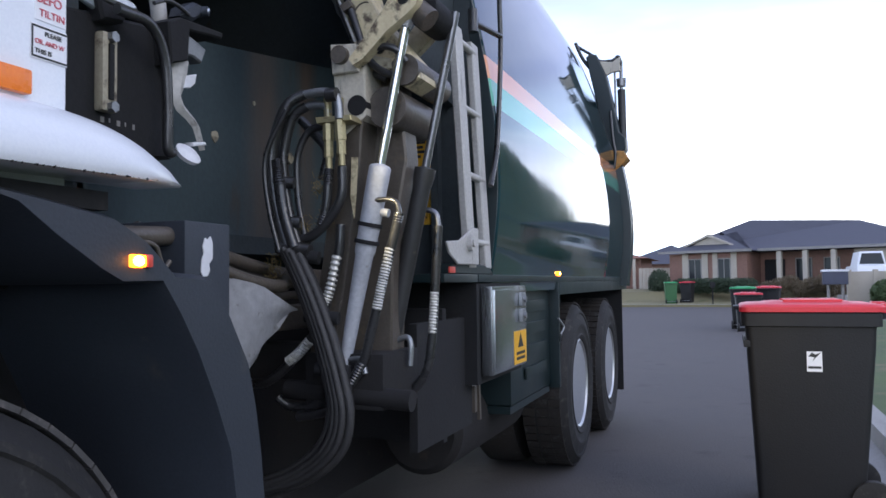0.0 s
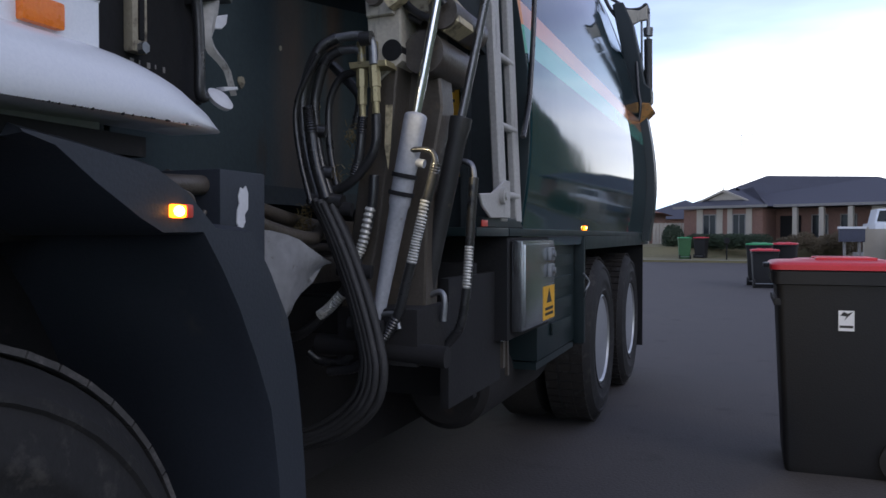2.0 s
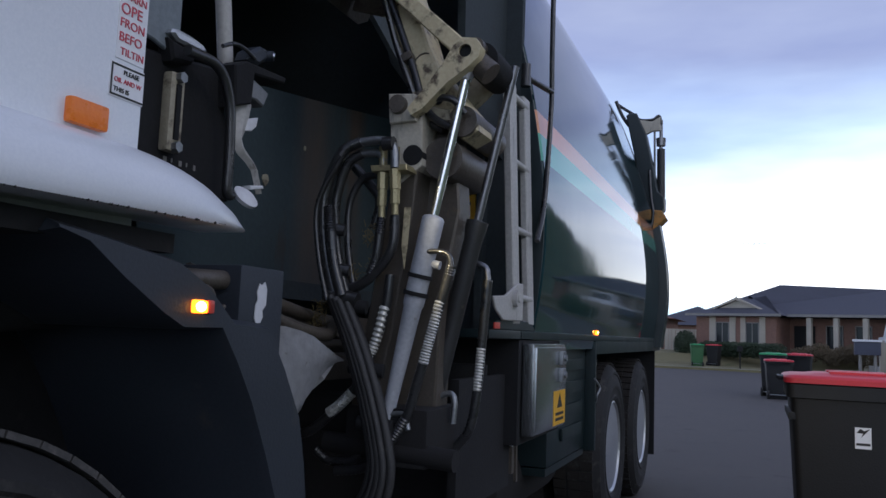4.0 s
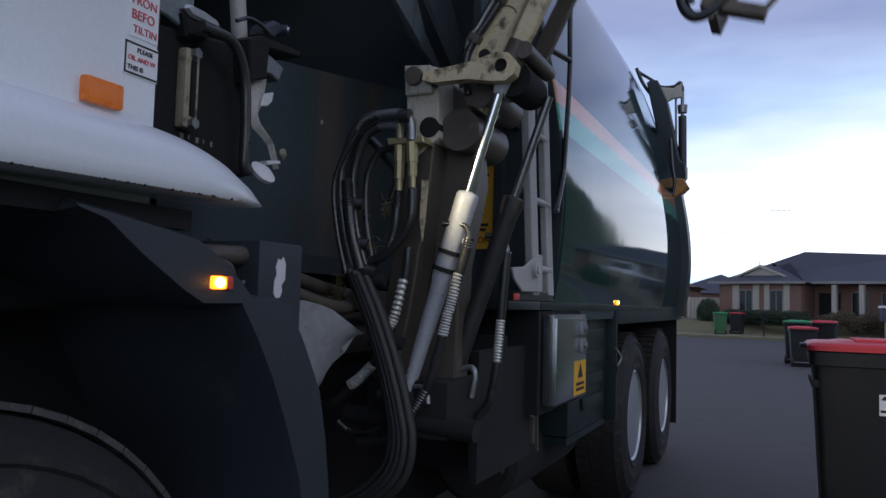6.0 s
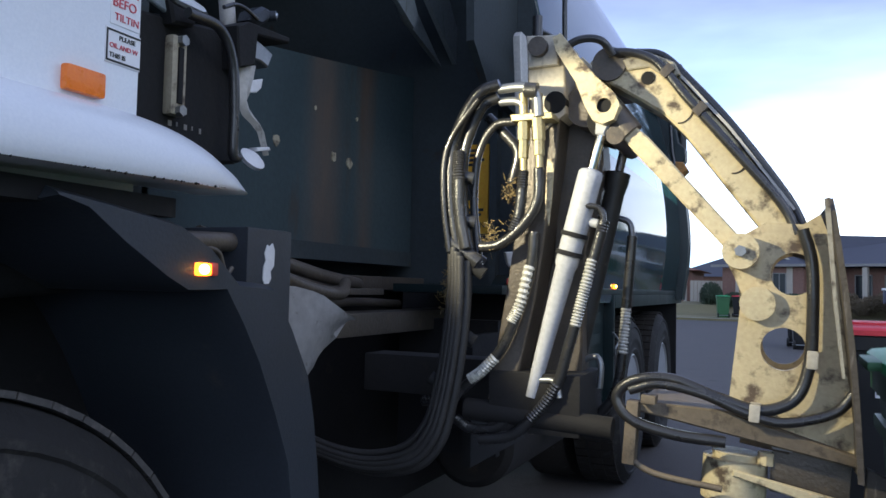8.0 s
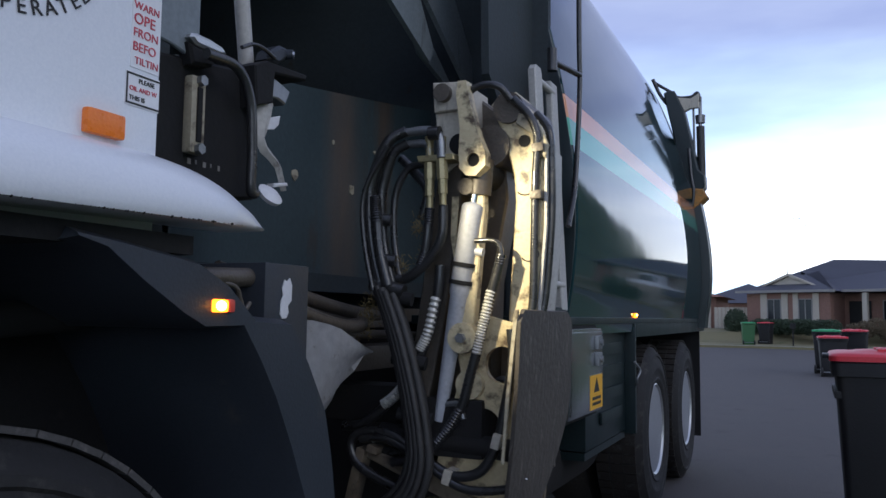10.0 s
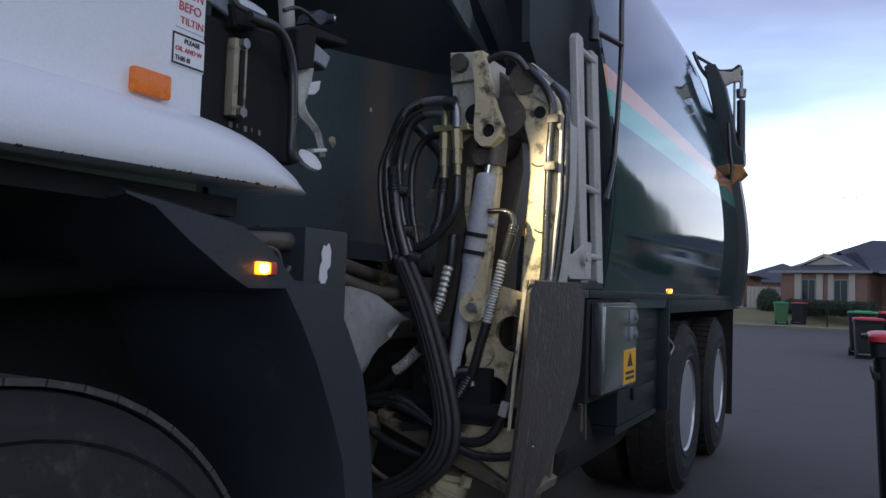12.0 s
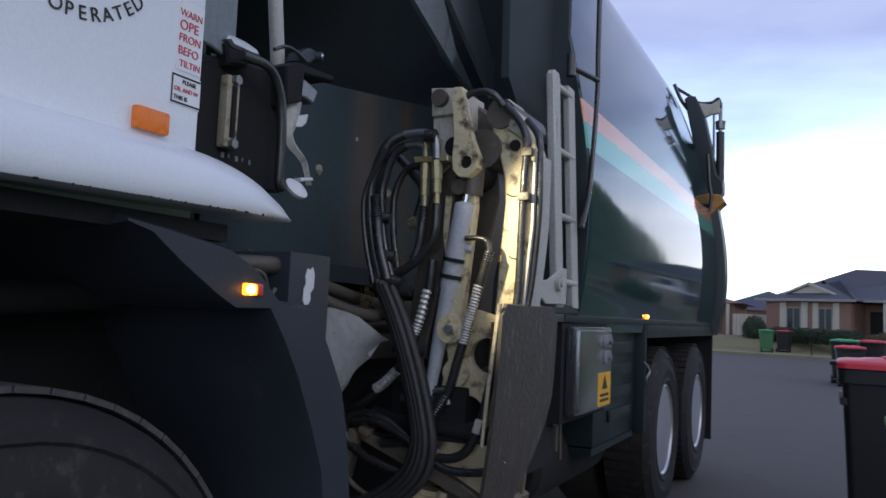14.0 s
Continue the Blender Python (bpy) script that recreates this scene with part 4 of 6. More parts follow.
def deck():
    bm = bmesh.new()
    box(bm, -3.33, -0.84, 2.84, 7.36, 1.195, 1.225, 0.004)
    box(bm, -1.25, -0.842, 2.46, 2.838, 1.195, 1.225, 0.004)
    d = truck_part("deck", bm, TEAL, "dark green deck edge under the tank", 30)
    bm = bmesh.new()
    box(bm, -0.93, -0.842, 4.36, 7.36, 1.12, 1.194, 0.004)
    box(bm, -3.3, -0.93, 4.45, 7.34, 1.12, 1.16)
    part("rear_mudguard", bm, TEAL, d)
    bm = bmesh.new()
    box(bm, -1.3, -0.90, 3.5, 4.33, 0.62, 1.194, 0.006)
    box(bm, -0.92, -0.845, 4.335, 4.365, 0.60, 1.194, 0.003)
    box(bm, -1.3, -0.905, 3.5, 4.33, 0.58, 0.615)
    cab_ = part("side_locker", bm, TEAL, d, "dark green side locker panel")
    for z in (1.07, 0.96, 0.85, 0.74):
        bm = bmesh.new()
        box(bm, -0.899, -0.885, 3.75, 4.2, z - 0.03, z + 0.03, 0.008)
        part("rib", bm, TEAL, cab_)
    bm = bmesh.new()
    box(bm, -1.3, -0.91, 2.62, 2.66, 0.62, 1.10, 0.003)
    box(bm, -0.93, -0.90, 2.35, 2.92, 0.64, 1.06, 0.003)
    box(bm, -1.4, -0.85, 2.84, 3.5, 0.80, 1.19)
    sp = part("side_plate", bm, WELL_BLACK, d, "black steel plate beside the locker")
    bm = bmesh.new()
    box(bm, -0.902, -0.888, 2.925, 2.965, 0.785, 0.985, 0.004)
    part("white_label", bm, LABEL_WHITE, d, "white upright label")
    bm = bmesh.new()
    prism(bm, [(2.935, 0.68), (2.965, 0.68), (2.965, 0.9), (2.99, 0.78), (3.0, 0.64), (3.02, 0.64), (2.99, 0.99), (2.935, 0.99)], "x", -0.905, -0.893)
    part("strap_bracket", bm, GRIME, d)
    # control box
    bm = bmesh.new()
    box(bm, -0.845, -0.80, 2.88, 3.40, 0.832, 1.178, 0.006)
    cb = part("control_box", bm, BOX_STEEL, d, "brushed steel control box with a yellow warning sign")
    bm = bmesh.new()
    box(bm, -0.803, -0.792, 2.895, 3.385, 0.845, 1.165, 0.006)
    part("box_door", bm, BOX_STEEL, cb)
    bm = bmesh.new()
    box(bm, -0.792, -0.7905, 3.17, 3.37, 0.845, 0.985)
    part("warning_sign", bm, WARN_YELLOW, cb, "orange yellow warning sign with a black triangle")
    bm = bmesh.new()
    prism(bm, [(3.225, 0.915), (3.315, 0.915), (3.27, 0.975)], "x", -0.7905, -0.7895)
    for z in (0.890, 0.868):
        box(bm, -0.7905, -0.7895, 3.20, 3.34, z - 0.006, z + 0.006)
    part("warning_mark", bm, INK, cb)
    for z in (1.12, 1.05):
        bm = bmesh.new()
        box(bm, -0.792, -0.775, 3.25, 3.32, z - 0.028, z + 0.028, 0.006)
        cyl(bm, (-0.775, 3.285, z), (-0.765, 3.285, z), 0.014)
        part("latch", bm, STEEL, cb)
    # small lights on the deck edge
    for y in (4.34, 7.3):
        bm = bmesh.new()
        box(bm, -0.87, -0.836, y - 0.025, y + 0.025, 1.226, 1.25, 0.006)
        part("marker_light", bm, AMBER, d, "small glowing amber marker light")
        bm = bmesh.new()
        bmesh.ops.create_uvsphere(bm, u_segments=12, v_segments=8, radius=0.007, matrix=Matrix.Translation((-0.836, y - 0.008, 1.240)))
        part("bulb", bm, AMBER_HOT, d)
    bm = bmesh.new()
    tube(bm, [(-0.842, 4.30, 0.99), (-0.82, 4.34, 0.94), (-0.83, 4.31, 0.90), (-0.842, 4.34, 0.86)], 0.006)
    part("chain", bm, STEEL, d)
    for y, z0, z1 in ((7.30, 0.20, 1.12),):
        part("mud_flap", build(box, -1.5, -0.88, y, y + 0.02, z0, z1), WELL_BLACK, d)
    # unseen panel added to stop light coming under from the far side
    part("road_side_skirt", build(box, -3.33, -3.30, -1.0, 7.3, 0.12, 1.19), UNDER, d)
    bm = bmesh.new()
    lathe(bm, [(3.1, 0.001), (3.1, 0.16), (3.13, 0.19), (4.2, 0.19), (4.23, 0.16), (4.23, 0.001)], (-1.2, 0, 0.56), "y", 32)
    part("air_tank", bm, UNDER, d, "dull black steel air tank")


deck()


def ladder():
    bm = bmesh.new()
    prism(bm, [(2.745, 1.25), (2.825, 1.25), (2.69, 2.115), (2.675, 2.135), (2.63, 2.135), (2.61, 2.115)], "x", -0.872, -0.842, 0.004)
    ld = truck_part("ladder", bm, LADDER_GREY, "scuffed grey folding ladder with round rungs")
    bm = bmesh.new()
    prism(bm, [(2.955, 1.25), (3.035, 1.25), (2.885, 2.125), (2.81, 2.125)], "x", -0.872, -0.845, 0.004)
    part("rail", bm, LADDER_GREY, ld)
    for z in (1.35, 1.602, 1.85, 2.09):
        f = (z - 1.25) / 0.875
        bm = bmesh.new()
        cyl(bm, (-0.855, 2.78 - 0.13 * f, z), (-0.855, 3.01 - 0.16 * f, z), 0.014, seg=14)
        part("rung", bm, LADDER_GREY, ld)
    bm = bmesh.new()
    prism(bm, [(2.463, 1.336), (2.60, 1.345), (2.76, 1.40), (2.82, 1.40), (2.824, 1.262), (2.584, 1.258), (2.492, 1.296)], "x", -0.842, -0.832, 0.003)
    part("hinge_plate", bm, LADDER_GREY, ld)
    bm = bmesh.new()
    cyl(bm, (-0.832, 2.704, 1.34), (-0.815, 2.704, 1.34), 0.030)
    cyl(bm, (-0.815, 2.704, 1.34), (-0.808, 2.704, 1.34), 0.015)
    part("pivot_bolt", bm, LADDER_GREY, ld)
    bm = bmesh.new()
    prism(bm, [(2.50, 1.226), (3.06, 1.226), (3.0, 1.262), (2.56, 1.262)], "x", -0.90, -0.846, 0.003)
    part("foot_plate", bm, TEAL, ld)
    bm = bmesh.new()
    box(bm, -0.8415, -0.836, 2.50, 2.56, 1.228, 1.25, 0.002)
    part("red_reflector", bm, RED_LENS, ld, "small red reflector")


ladder()

# ---- lift arm ----
ARM = thing("bin_lift_arm", "cream painted hydraulic bin lift arm, worn and greasy", "lift arm")


def ap(name, bm, material, label="", smooth=40, parent=None):
    return part(name, bm, material, parent or ARM, label, smooth)


def post():
    bm = bmesh.new()
    prism(bm, [(-0.041, -0.055), (0.061, -0.064), (0.042, -0.293), (-0.01, -0.666), (-0.069, -0.935), (-0.139, -0.941), (-0.094, -0.669), (-0.033, -0.24)], "y", 0.0, 0.16, 0.004)
    p = ap("post", bm, GRIME, "greasy upright post of the lift arm")
    bm = bmesh.new()
    prism(bm, [(-0.042, 0.03), (0.038, 0.035), (0.063, 0.027), (0.069, -0.174), (-0.023, -0.242), (-0.036, -0.058)], "y", -0.012, 0.15, 0.004)
    hd = ap("post_head", bm, POST_GREY, "grey post head with a large bolt")
    bm = bmesh.new()
    prism(bm, [(-0.037, 0.037), (0.046, 0.031), (0.052, -0.049), (-0.031, -0.051)], "y", -0.03, -0.012, 0.003)
    part("cap_plate", bm, POST_GREY, hd)
    bm = bmesh.new()
    cyl(bm, (0, -0.05, 0.0), (0, -0.03, 0.0), 0.026, seg=24)
    part("bolt", bm, GRIME, hd)
    bm = bmesh.new()
    cyl(bm, (0.04, -0.014, -0.145), (0.04, 0.02, -0.145), 0.03, seg=24)
    part("pipe_hole", bm, WELL_BLACK, hd)
    bm = bmesh.new()
    prism(bm, [(0.021, -0.295), (0.041, -0.295), (0.035, -0.409), (0.028, -0.473), (0.017, -0.408)], "y", -0.012, -0.008)
    part("paint_streak", bm, CREAM, p, "pale streak of old paint")
    # pivots behind the post
    bm = bmesh.new()
    cyl(bm, (0.175, 0.02, -0.045), (0.175, 0.30, -0.045), 0.045, seg=28)
    cyl(bm, (0.12, 0.02, -0.15), (0.12, 0.28, -0.15), 0.06, seg=28)
    ap("pivot_boss", bm, GRIME)
    bm = bmesh.new()
    prism(bm, [(0.032, 0.035), (0.124, -0.042), (0.147, -0.291), (0.101, -0.534), (0.092, -0.887), (-0.03, -0.994), (-0.069, -0.932), (0.011, -0.534)], "y", 0.10, 0.20, 0.006)
    ap("inner_web", bm, GRIME)
    bm = bmesh.new()
    box(bm, -0.13, 0.12, -0.02, 0.24, -1.02, -0.86, 0.01)
    cyl(bm, (-0.2, 0.0, -0.97), (0.2, 0.0, -0.99), 0.03)
    ap("slide_foot", bm, UNDER, "greasy slide foot of the lift arm")
    ap("slide_tube", build(box, -0.55, -0.10, 0.05, 0.17, -0.95, -0.84, 0.008), UNDER)


post()


def manifold():
    bm = bmesh.new()
    prism(bm, [(-0.065, -0.182), (0.047, -0.183), (0.051, -0.2), (-0.06, -0.201)], "y", -0.07, 0.0, 0.002)
    m = ap("hose_manifold", bm, BRASS, "plated hose manifold with brass fittings")
    for px in (0, 1):
        bm = bmesh.new()
        pts = [(-0.036, -0.05, -0.125), (-0.033, -0.05, -0.191), (-0.032, -0.05, -0.249), (-0.032, -0.05, -0.297), (-0.031, -0.05, -0.33)] if px == 0 else [(0.008, -0.06, -0.131), (0.009, -0.06, -0.196), (0.013, -0.06, -0.253), (0.014, -0.06, -0.293), (0.015, -0.06, -0.325)]
        for (a, b), r in zip(zip(pts, pts[1:]), (0.012, 0.017, 0.014, 0.010)):
            cyl(bm, a, b, r, seg=8 if r > 0.012 else 14)
        part("fitting", bm, BRASS, m)
    bm = bmesh.new()
    tube(bm, [(-0.097, -0.07, -0.113), (-0.042, -0.07, -0.111), (-0.006, -0.07, -0.119), (0.009, -0.07, -0.145), (0.013, -0.07, -0.193)], 0.013)
    tube(bm, [(-0.101, -0.05, -0.142), (-0.057, -0.05, -0.143), (-0.036, -0.05, -0.155), (-0.034, -0.05, -0.186)], 0.012)
    part("elbow_pipe", bm, STEEL, m)


manifold()


HOSE_PIVOT = Vector((-0.152, -0.08, -0.557))
SLING_PIVOT = Vector((0.0, -0.08, -0.125))
SLING = ap("hose_sling", build(cyl, (-0.02, 0, 0.0), (0.012, 0.0, 0.0), 0.020, seg=12), HOSE, "glossy black hoses arching from the manifold")
LOOP = ap("hose_loop", build(cyl, (-0.03, 0, 0.006), (0.07, 0.01, -0.01), 0.022, seg=10), HOSE, "loop of bundled black hoses hanging to the chassis")


def hoses():
    upper = [(-0.204, -0.08, -0.302), (-0.19, -0.08, -0.43), (-0.152, -0.08, -0.557), (-0.136, -0.08, -0.592)]
    lower = [(-0.152, -0.08, -0.557), (-0.096, -0.08, -0.668), (-0.044, -0.08, -0.8), (-0.005, -0.08, -0.93), (0.008, -0.08, -1.021), (-0.019, -0.08, -1.107), (-0.107, -0.08, -1.183), (-0.233, -0.08, -1.233), (-0.402, -0.08, -1.263), (-0.662, -0.08, -1.277)]
    for pts, r, rb in (([(-0.095, -0.075, -0.113), (-0.15, -0.078, -0.14), (-0.185, -0.08, -0.21), *upper], 0.0155, 0.0009),
                       ([(-0.10, -0.055, -0.143), (-0.14, -0.06, -0.17), (-0.164, -0.06, -0.23), (-0.176, -0.06, -0.31), (-0.162, -0.06, -0.43), (-0.124, -0.06, -0.557), (-0.108, -0.06, -0.595)], 0.0145, 0.0),
                       ([(-0.05, -0.03, -0.20), (-0.11, -0.03, -0.215), (-0.146, -0.03, -0.29), (-0.143, -0.03, -0.42), (-0.112, -0.04, -0.54), (-0.095, -0.05, -0.60)], 0.011, 0.0),
                       ([(-0.14, -0.10, -0.16), (-0.195, -0.10, -0.25), (-0.214, -0.10, -0.33), (-0.198, -0.10, -0.45), (-0.165, -0.10, -0.57)], 0.008, 0.0)):
        bm = bmesh.new()
        tube(bm, [Vector(p) - SLING_PIVOT for p in pts], r, 12, 30, rb)
        part("hose", bm, HOSE, SLING, "black hydraulic hose")
    for dx, dy, r in ((0, 0, 0.016), (0.028, 0.02, 0.015), (0.014, -0.022, 0.013), (0.042, -0.005, 0.013), (-0.018, -0.012, 0.009), (0.028, -0.026, 0.010), (0.0, -0.024, 0.009)):
        bm = bmesh.new()
        tube(bm, [Vector(p) - HOSE_PIVOT + Vector((dx, dy, -dx * 0.4)) for p in lower], r, 10, 22, 0.0009)
        part("hose", bm, HOSE_MATTE, LOOP)
    bm = bmesh.new()
    tube(bm, [Vector(p) - SLING_PIVOT for p in ((-0.180, -0.088, -0.30), (-0.172, -0.088, -0.36), (-0.156, -0.088, -0.46), (-0.124, -0.088, -0.557))], 0.0158, steps=20, ribs=0.0018)
    part("spiral_guard", bm, HOSE, SLING, "black spiral guard on a hose")
    for p in [(-0.186, -0.08, -0.364), (-0.165, -0.08, -0.48)]:
        q = Vector(p) - SLING_PIVOT
        part("hose_tie", build(cyl, q + Vector((-0.019, 0, 0.003)), q + Vector((0.046, 0.02, -0.003)), 0.0172, seg=12), HOSE, SLING)
    for p in [(-0.118, -0.08, -0.582), (-0.057, -0.08, -0.754), (-0.024, -0.08, -0.903)]:
        q = Vector(p) - HOSE_PIVOT
        part("hose_tie", build(cyl, q + Vector((-0.035, 0, 0.004)), q + Vector((0.06, 0.02, -0.004)), 0.019, seg=10), WELL_BLACK, LOOP)
    for pts, mt, rb in (([(0.178, -0.03, -0.463), (0.163, -0.03, -0.522), (0.132, -0.03, -0.631), (0.112, -0.03, -0.709), (0.09, -0.03, -0.788), (0.062, -0.03, -0.883), (0.011, -0.03, -0.957), (-0.058, -0.03, -1.025), (-0.15, -0.03, -1.045)], HOSE, 0), ([(0.208, 0.2, -0.486), (0.202, 0.2, -0.57), (0.194, 0.2, -0.688), (0.185, 0.2, -0.814), (0.166, 0.2, -0.924), (0.12, 0.2, -0.99)], HOSE, 0), ([(0.194, 0.197, -0.688), (0.19, 0.197, -0.75), (0.185, 0.197, -0.814)], SPIRAL, 0.002), ([(0.062, -0.034, -0.883), (0.03, -0.034, -0.935), (-0.01, -0.034, -0.98)], HOSE, 0.003), ([(0.150, -0.033, -0.561), (0.134, -0.033, -0.625), (0.120, -0.033, -0.678), (0.107, -0.033, -0.733)], SPIRAL, 0.003),
                        ([(-0.006, -0.03, -0.49), (-0.012, -0.03, -0.57), (-0.036, -0.03, -0.667), (-0.09, -0.03, -0.798), (-0.168, -0.03, -0.884), (-0.25, -0.02, -0.945), (-0.33, 0.0, -0.96)], HOSE, 0), ([(-0.015, -0.035, -0.579), (-0.04, -0.035, -0.68), (-0.064, -0.035, -0.729)], SPIRAL, 0.004), ([(-0.105, -0.035, -0.823), (-0.147, -0.035, -0.865), (-0.178, -0.035, -0.887)], SPIRAL, 0.004),
                        ([(0.01, -0.05, -0.323), (0.007, -0.05, -0.412), (-0.032, -0.05, -0.475), (-0.094, -0.05, -0.524), (-0.15, -0.05, -0.532)], HOSE, 0), ([(-0.031, -0.05, -0.33), (-0.035, -0.05, -0.378), (-0.042, -0.05, -0.443), (-0.059, -0.05, -0.491)], HOSE, 0),
                        ([(-0.153, 0, -0.168), (-0.103, 0, -0.219), (-0.064, 0, -0.272), (-0.08, 0, -0.355)], HOSE, 0), ([(-0.212, 0, -0.161), (-0.239, 0, -0.228), (-0.237, 0, -0.401), (-0.208, 0, -0.521), (-0.158, 0, -0.571)], HOSE, 0),
                        ([(-0.227, -0.01, -0.997), (-0.184, -0.01, -1.02), (-0.109, -0.01, -1.013), (-0.046, -0.01, -0.964)], HOSE, 0)):
        bm = bmesh.new()
        tube(bm, pts, 0.0135 if not rb else 0.0125, steps=14, ribs=rb or 0.0015)
        ap("hose" if not rb else "spiral_guard", bm, mt, "" if not rb else "pale spiral hose guard")
    bm = bmesh.new()
    tube(bm, [(0.10, -0.03, -0.425), (0.144, -0.03, -0.425), (0.169, -0.03, -0.435), (0.177, -0.03, -0.463), (0.174, -0.03, -0.49)], 0.008)
    ap("elbow_pipe", bm, HOSE)
    bm = bmesh.new()
    tube(bm, [(0.14, 0.2, -0.437), (0.178, 0.2, -0.438), (0.201, 0.2, -0.452), (0.208, 0.2, -0.486)], 0.009)
    ap("elbow_pipe", bm, DARK_ROD)
    bm = bmesh.new()
    tube(bm, [(0.055, -0.02, -0.03), (0.085, -0.025, 0.004), (0.125, -0.025, 0.014), (0.165, -0.02, 0.004), (0.19, 0.0, -0.03)], 0.0105)
    ap("hose", bm, HOSE, "short black hose from the post head to the beam")
    bm = bmesh.new()
    rnd = random.Random(12)
    base = [(-0.247, -0.01, -0.631), (-0.255, -0.02, -0.665), (-0.235, -0.02, -0.60), (-0.074, -0.03, -0.381), (-0.053, -0.03, -0.456), (-0.126, -0.03, -0.505)]
    for k in range(420):
        c = Vector(rnd.choice(base)) + Vector((rnd.gauss(0, 0.012), rnd.gauss(0, 0.01), rnd.gauss(0, 0.018)))
        d = Vector((rnd.gauss(0, 1), rnd.gauss(0, 1), rnd.gauss(0, 1))).normalized() * (0.006 + 0.018 * rnd.random())
        cyl(bm, c, c + d, 0.0009, seg=3)
    tagged(ap("straw", bm, mat("dry_straw", (0.22, 0.16, 0.065), 0.8), "tangled dry straw caught in the hoses"), kind="stuff")


hoses()


def crank():
    """Pivot at its own origin, pin 0.197 out along x."""
    bm = bmesh.new()
    holed_plate(bm, [(-0.03, 0.016), (0.05, 0.018), (0.13, 0.026), (0.185, 0.038), (0.22, 0.032), (0.242, 0.0), (0.235, -0.028), (0.21, -0.044), (0.17, -0.040), (0.10, -0.024), (0.0, -0.02), (-0.035, -0.008)], [(0.197, 0.0, 0.019)], -0.04, 0.0)
    c = ap("crank", bm, CREAM, "cream cast crank with a pin hole")
    bm = bmesh.new()
    cyl(bm, (0.197, -0.03, 0.0), (0.197, 0.24, 0.0), 0.019, seg=20)
    cyl(bm, (0.21, 0.03, -0.02), (0.21, 0.2, -0.02), 0.05, seg=24)
    part("pin", bm, WELL_BLACK, c)
    bm = bmesh.new()
    prism(bm, [(-0.03, 0.018), (0.03, 0.03), (0.22, 0.04), (0.242, 0.0), (0.22, -0.04), (0.0, -0.022)], "y", 0.18, 0.215, 0.003)
    part("rear_cheek", bm, CREAM_DIRTY, c)
    return c


def beam():
    """Pivot at its origin; the outer pin 0.60 out, a little below the axis."""
    bm = bmesh.new()
    sec = [(-0.045, 0.022), (0.0, 0.048), (0.066, 0.080), (0.132, 0.094), (0.343, 0.078), (0.595, 0.040), (0.64, 0.028), (0.654, -0.004), (0.640, -0.032), (0.604, -0.042), (0.432, -0.020), (0.269, 0.002), (0.194, 0.002), (0.077, -0.024), (0.0, -0.045), (-0.045, -0.03)]
    prism(bm, sec, "y", 0.0, 0.13, 0.006)
    b = ap("beam", bm, CREAM, "cream main beam with a hose along its top")
    bm = bmesh.new()
    cyl(bm, (0.101, -0.004, 0.040), (0.101, 0.02, 0.040), 0.017, seg=20)
    part("pin_hole", bm, WELL_BLACK, b)
    bm = bmesh.new()
    cyl(bm, (0.615, -0.005, -0.002), (0.615, 0.01, -0.002), 0.018, seg=18)
    part("end_hole", bm, GRIME, b)
    bm = bmesh.new()
    tube(bm, [(-0.02, -0.018, 0.020), (0.03, -0.018, 0.060), (0.08, -0.017, 0.080), (0.13, -0.016, 0.080), (0.22, -0.014, 0.068), (0.4, -0.013, 0.052), (0.56, -0.014, 0.036), (0.64, -0.022, 0.010)], 0.0115)
    tube(bm, [(0.02, 0.03, 0.07), (0.08, 0.02, 0.106), (0.18, 0.02, 0.106), (0.34, 0.02, 0.094), (0.56, 0.02, 0.058), (0.66, 0.0, 0.02)], 0.0115)
    part("beam_hose", bm, HOSE, b, "black hoses strapped along the beam")
    for x, z in ((0.13, 0.082), (0.26, 0.068)):
        bm = bmesh.new()
        box(bm, x - 0.012, x + 0.012, -0.03, 0.03, z - 0.015, z + 0.018, 0.004)
        part("hose_clamp", bm, GRIME, b)
    for x in (0.235, 0.42):
        bm = bmesh.new()
        pts = [(x + 0.018 * math.cos(a), -0.001, 0.034 - 0.026 * math.sin(a)) for a in (math.pi / 2 * (1 - k / 4) - 0.4 for k in range(9))]
        tube(bm, pts, 0.0022, 6, 2)
        part("weld_line", bm, GRIME, b)
    bm = bmesh.new()
    prism(bm, [(0.125, 0.0975), (0.343, 0.0815), (0.59, 0.044), (0.592, 0.050), (0.345, 0.0885), (0.128, 0.1045)], "y", -0.004, 0.137)
    part("top_strip", bm, LADDER_GREY, b, "scraped grey top plate of the beam")
    bm = bmesh.new()
    prism(bm, [(0.02, 0.03), (0.05, 0.085), (0.125, 0.112), (0.16, 0.10), (0.14, 0.07), (0.085, 0.062), (0.05, 0.02)], "y", -0.012, -0.002, 0.003)
    part("head_cheek", bm, CREAM_DIRTY, b)
    return b


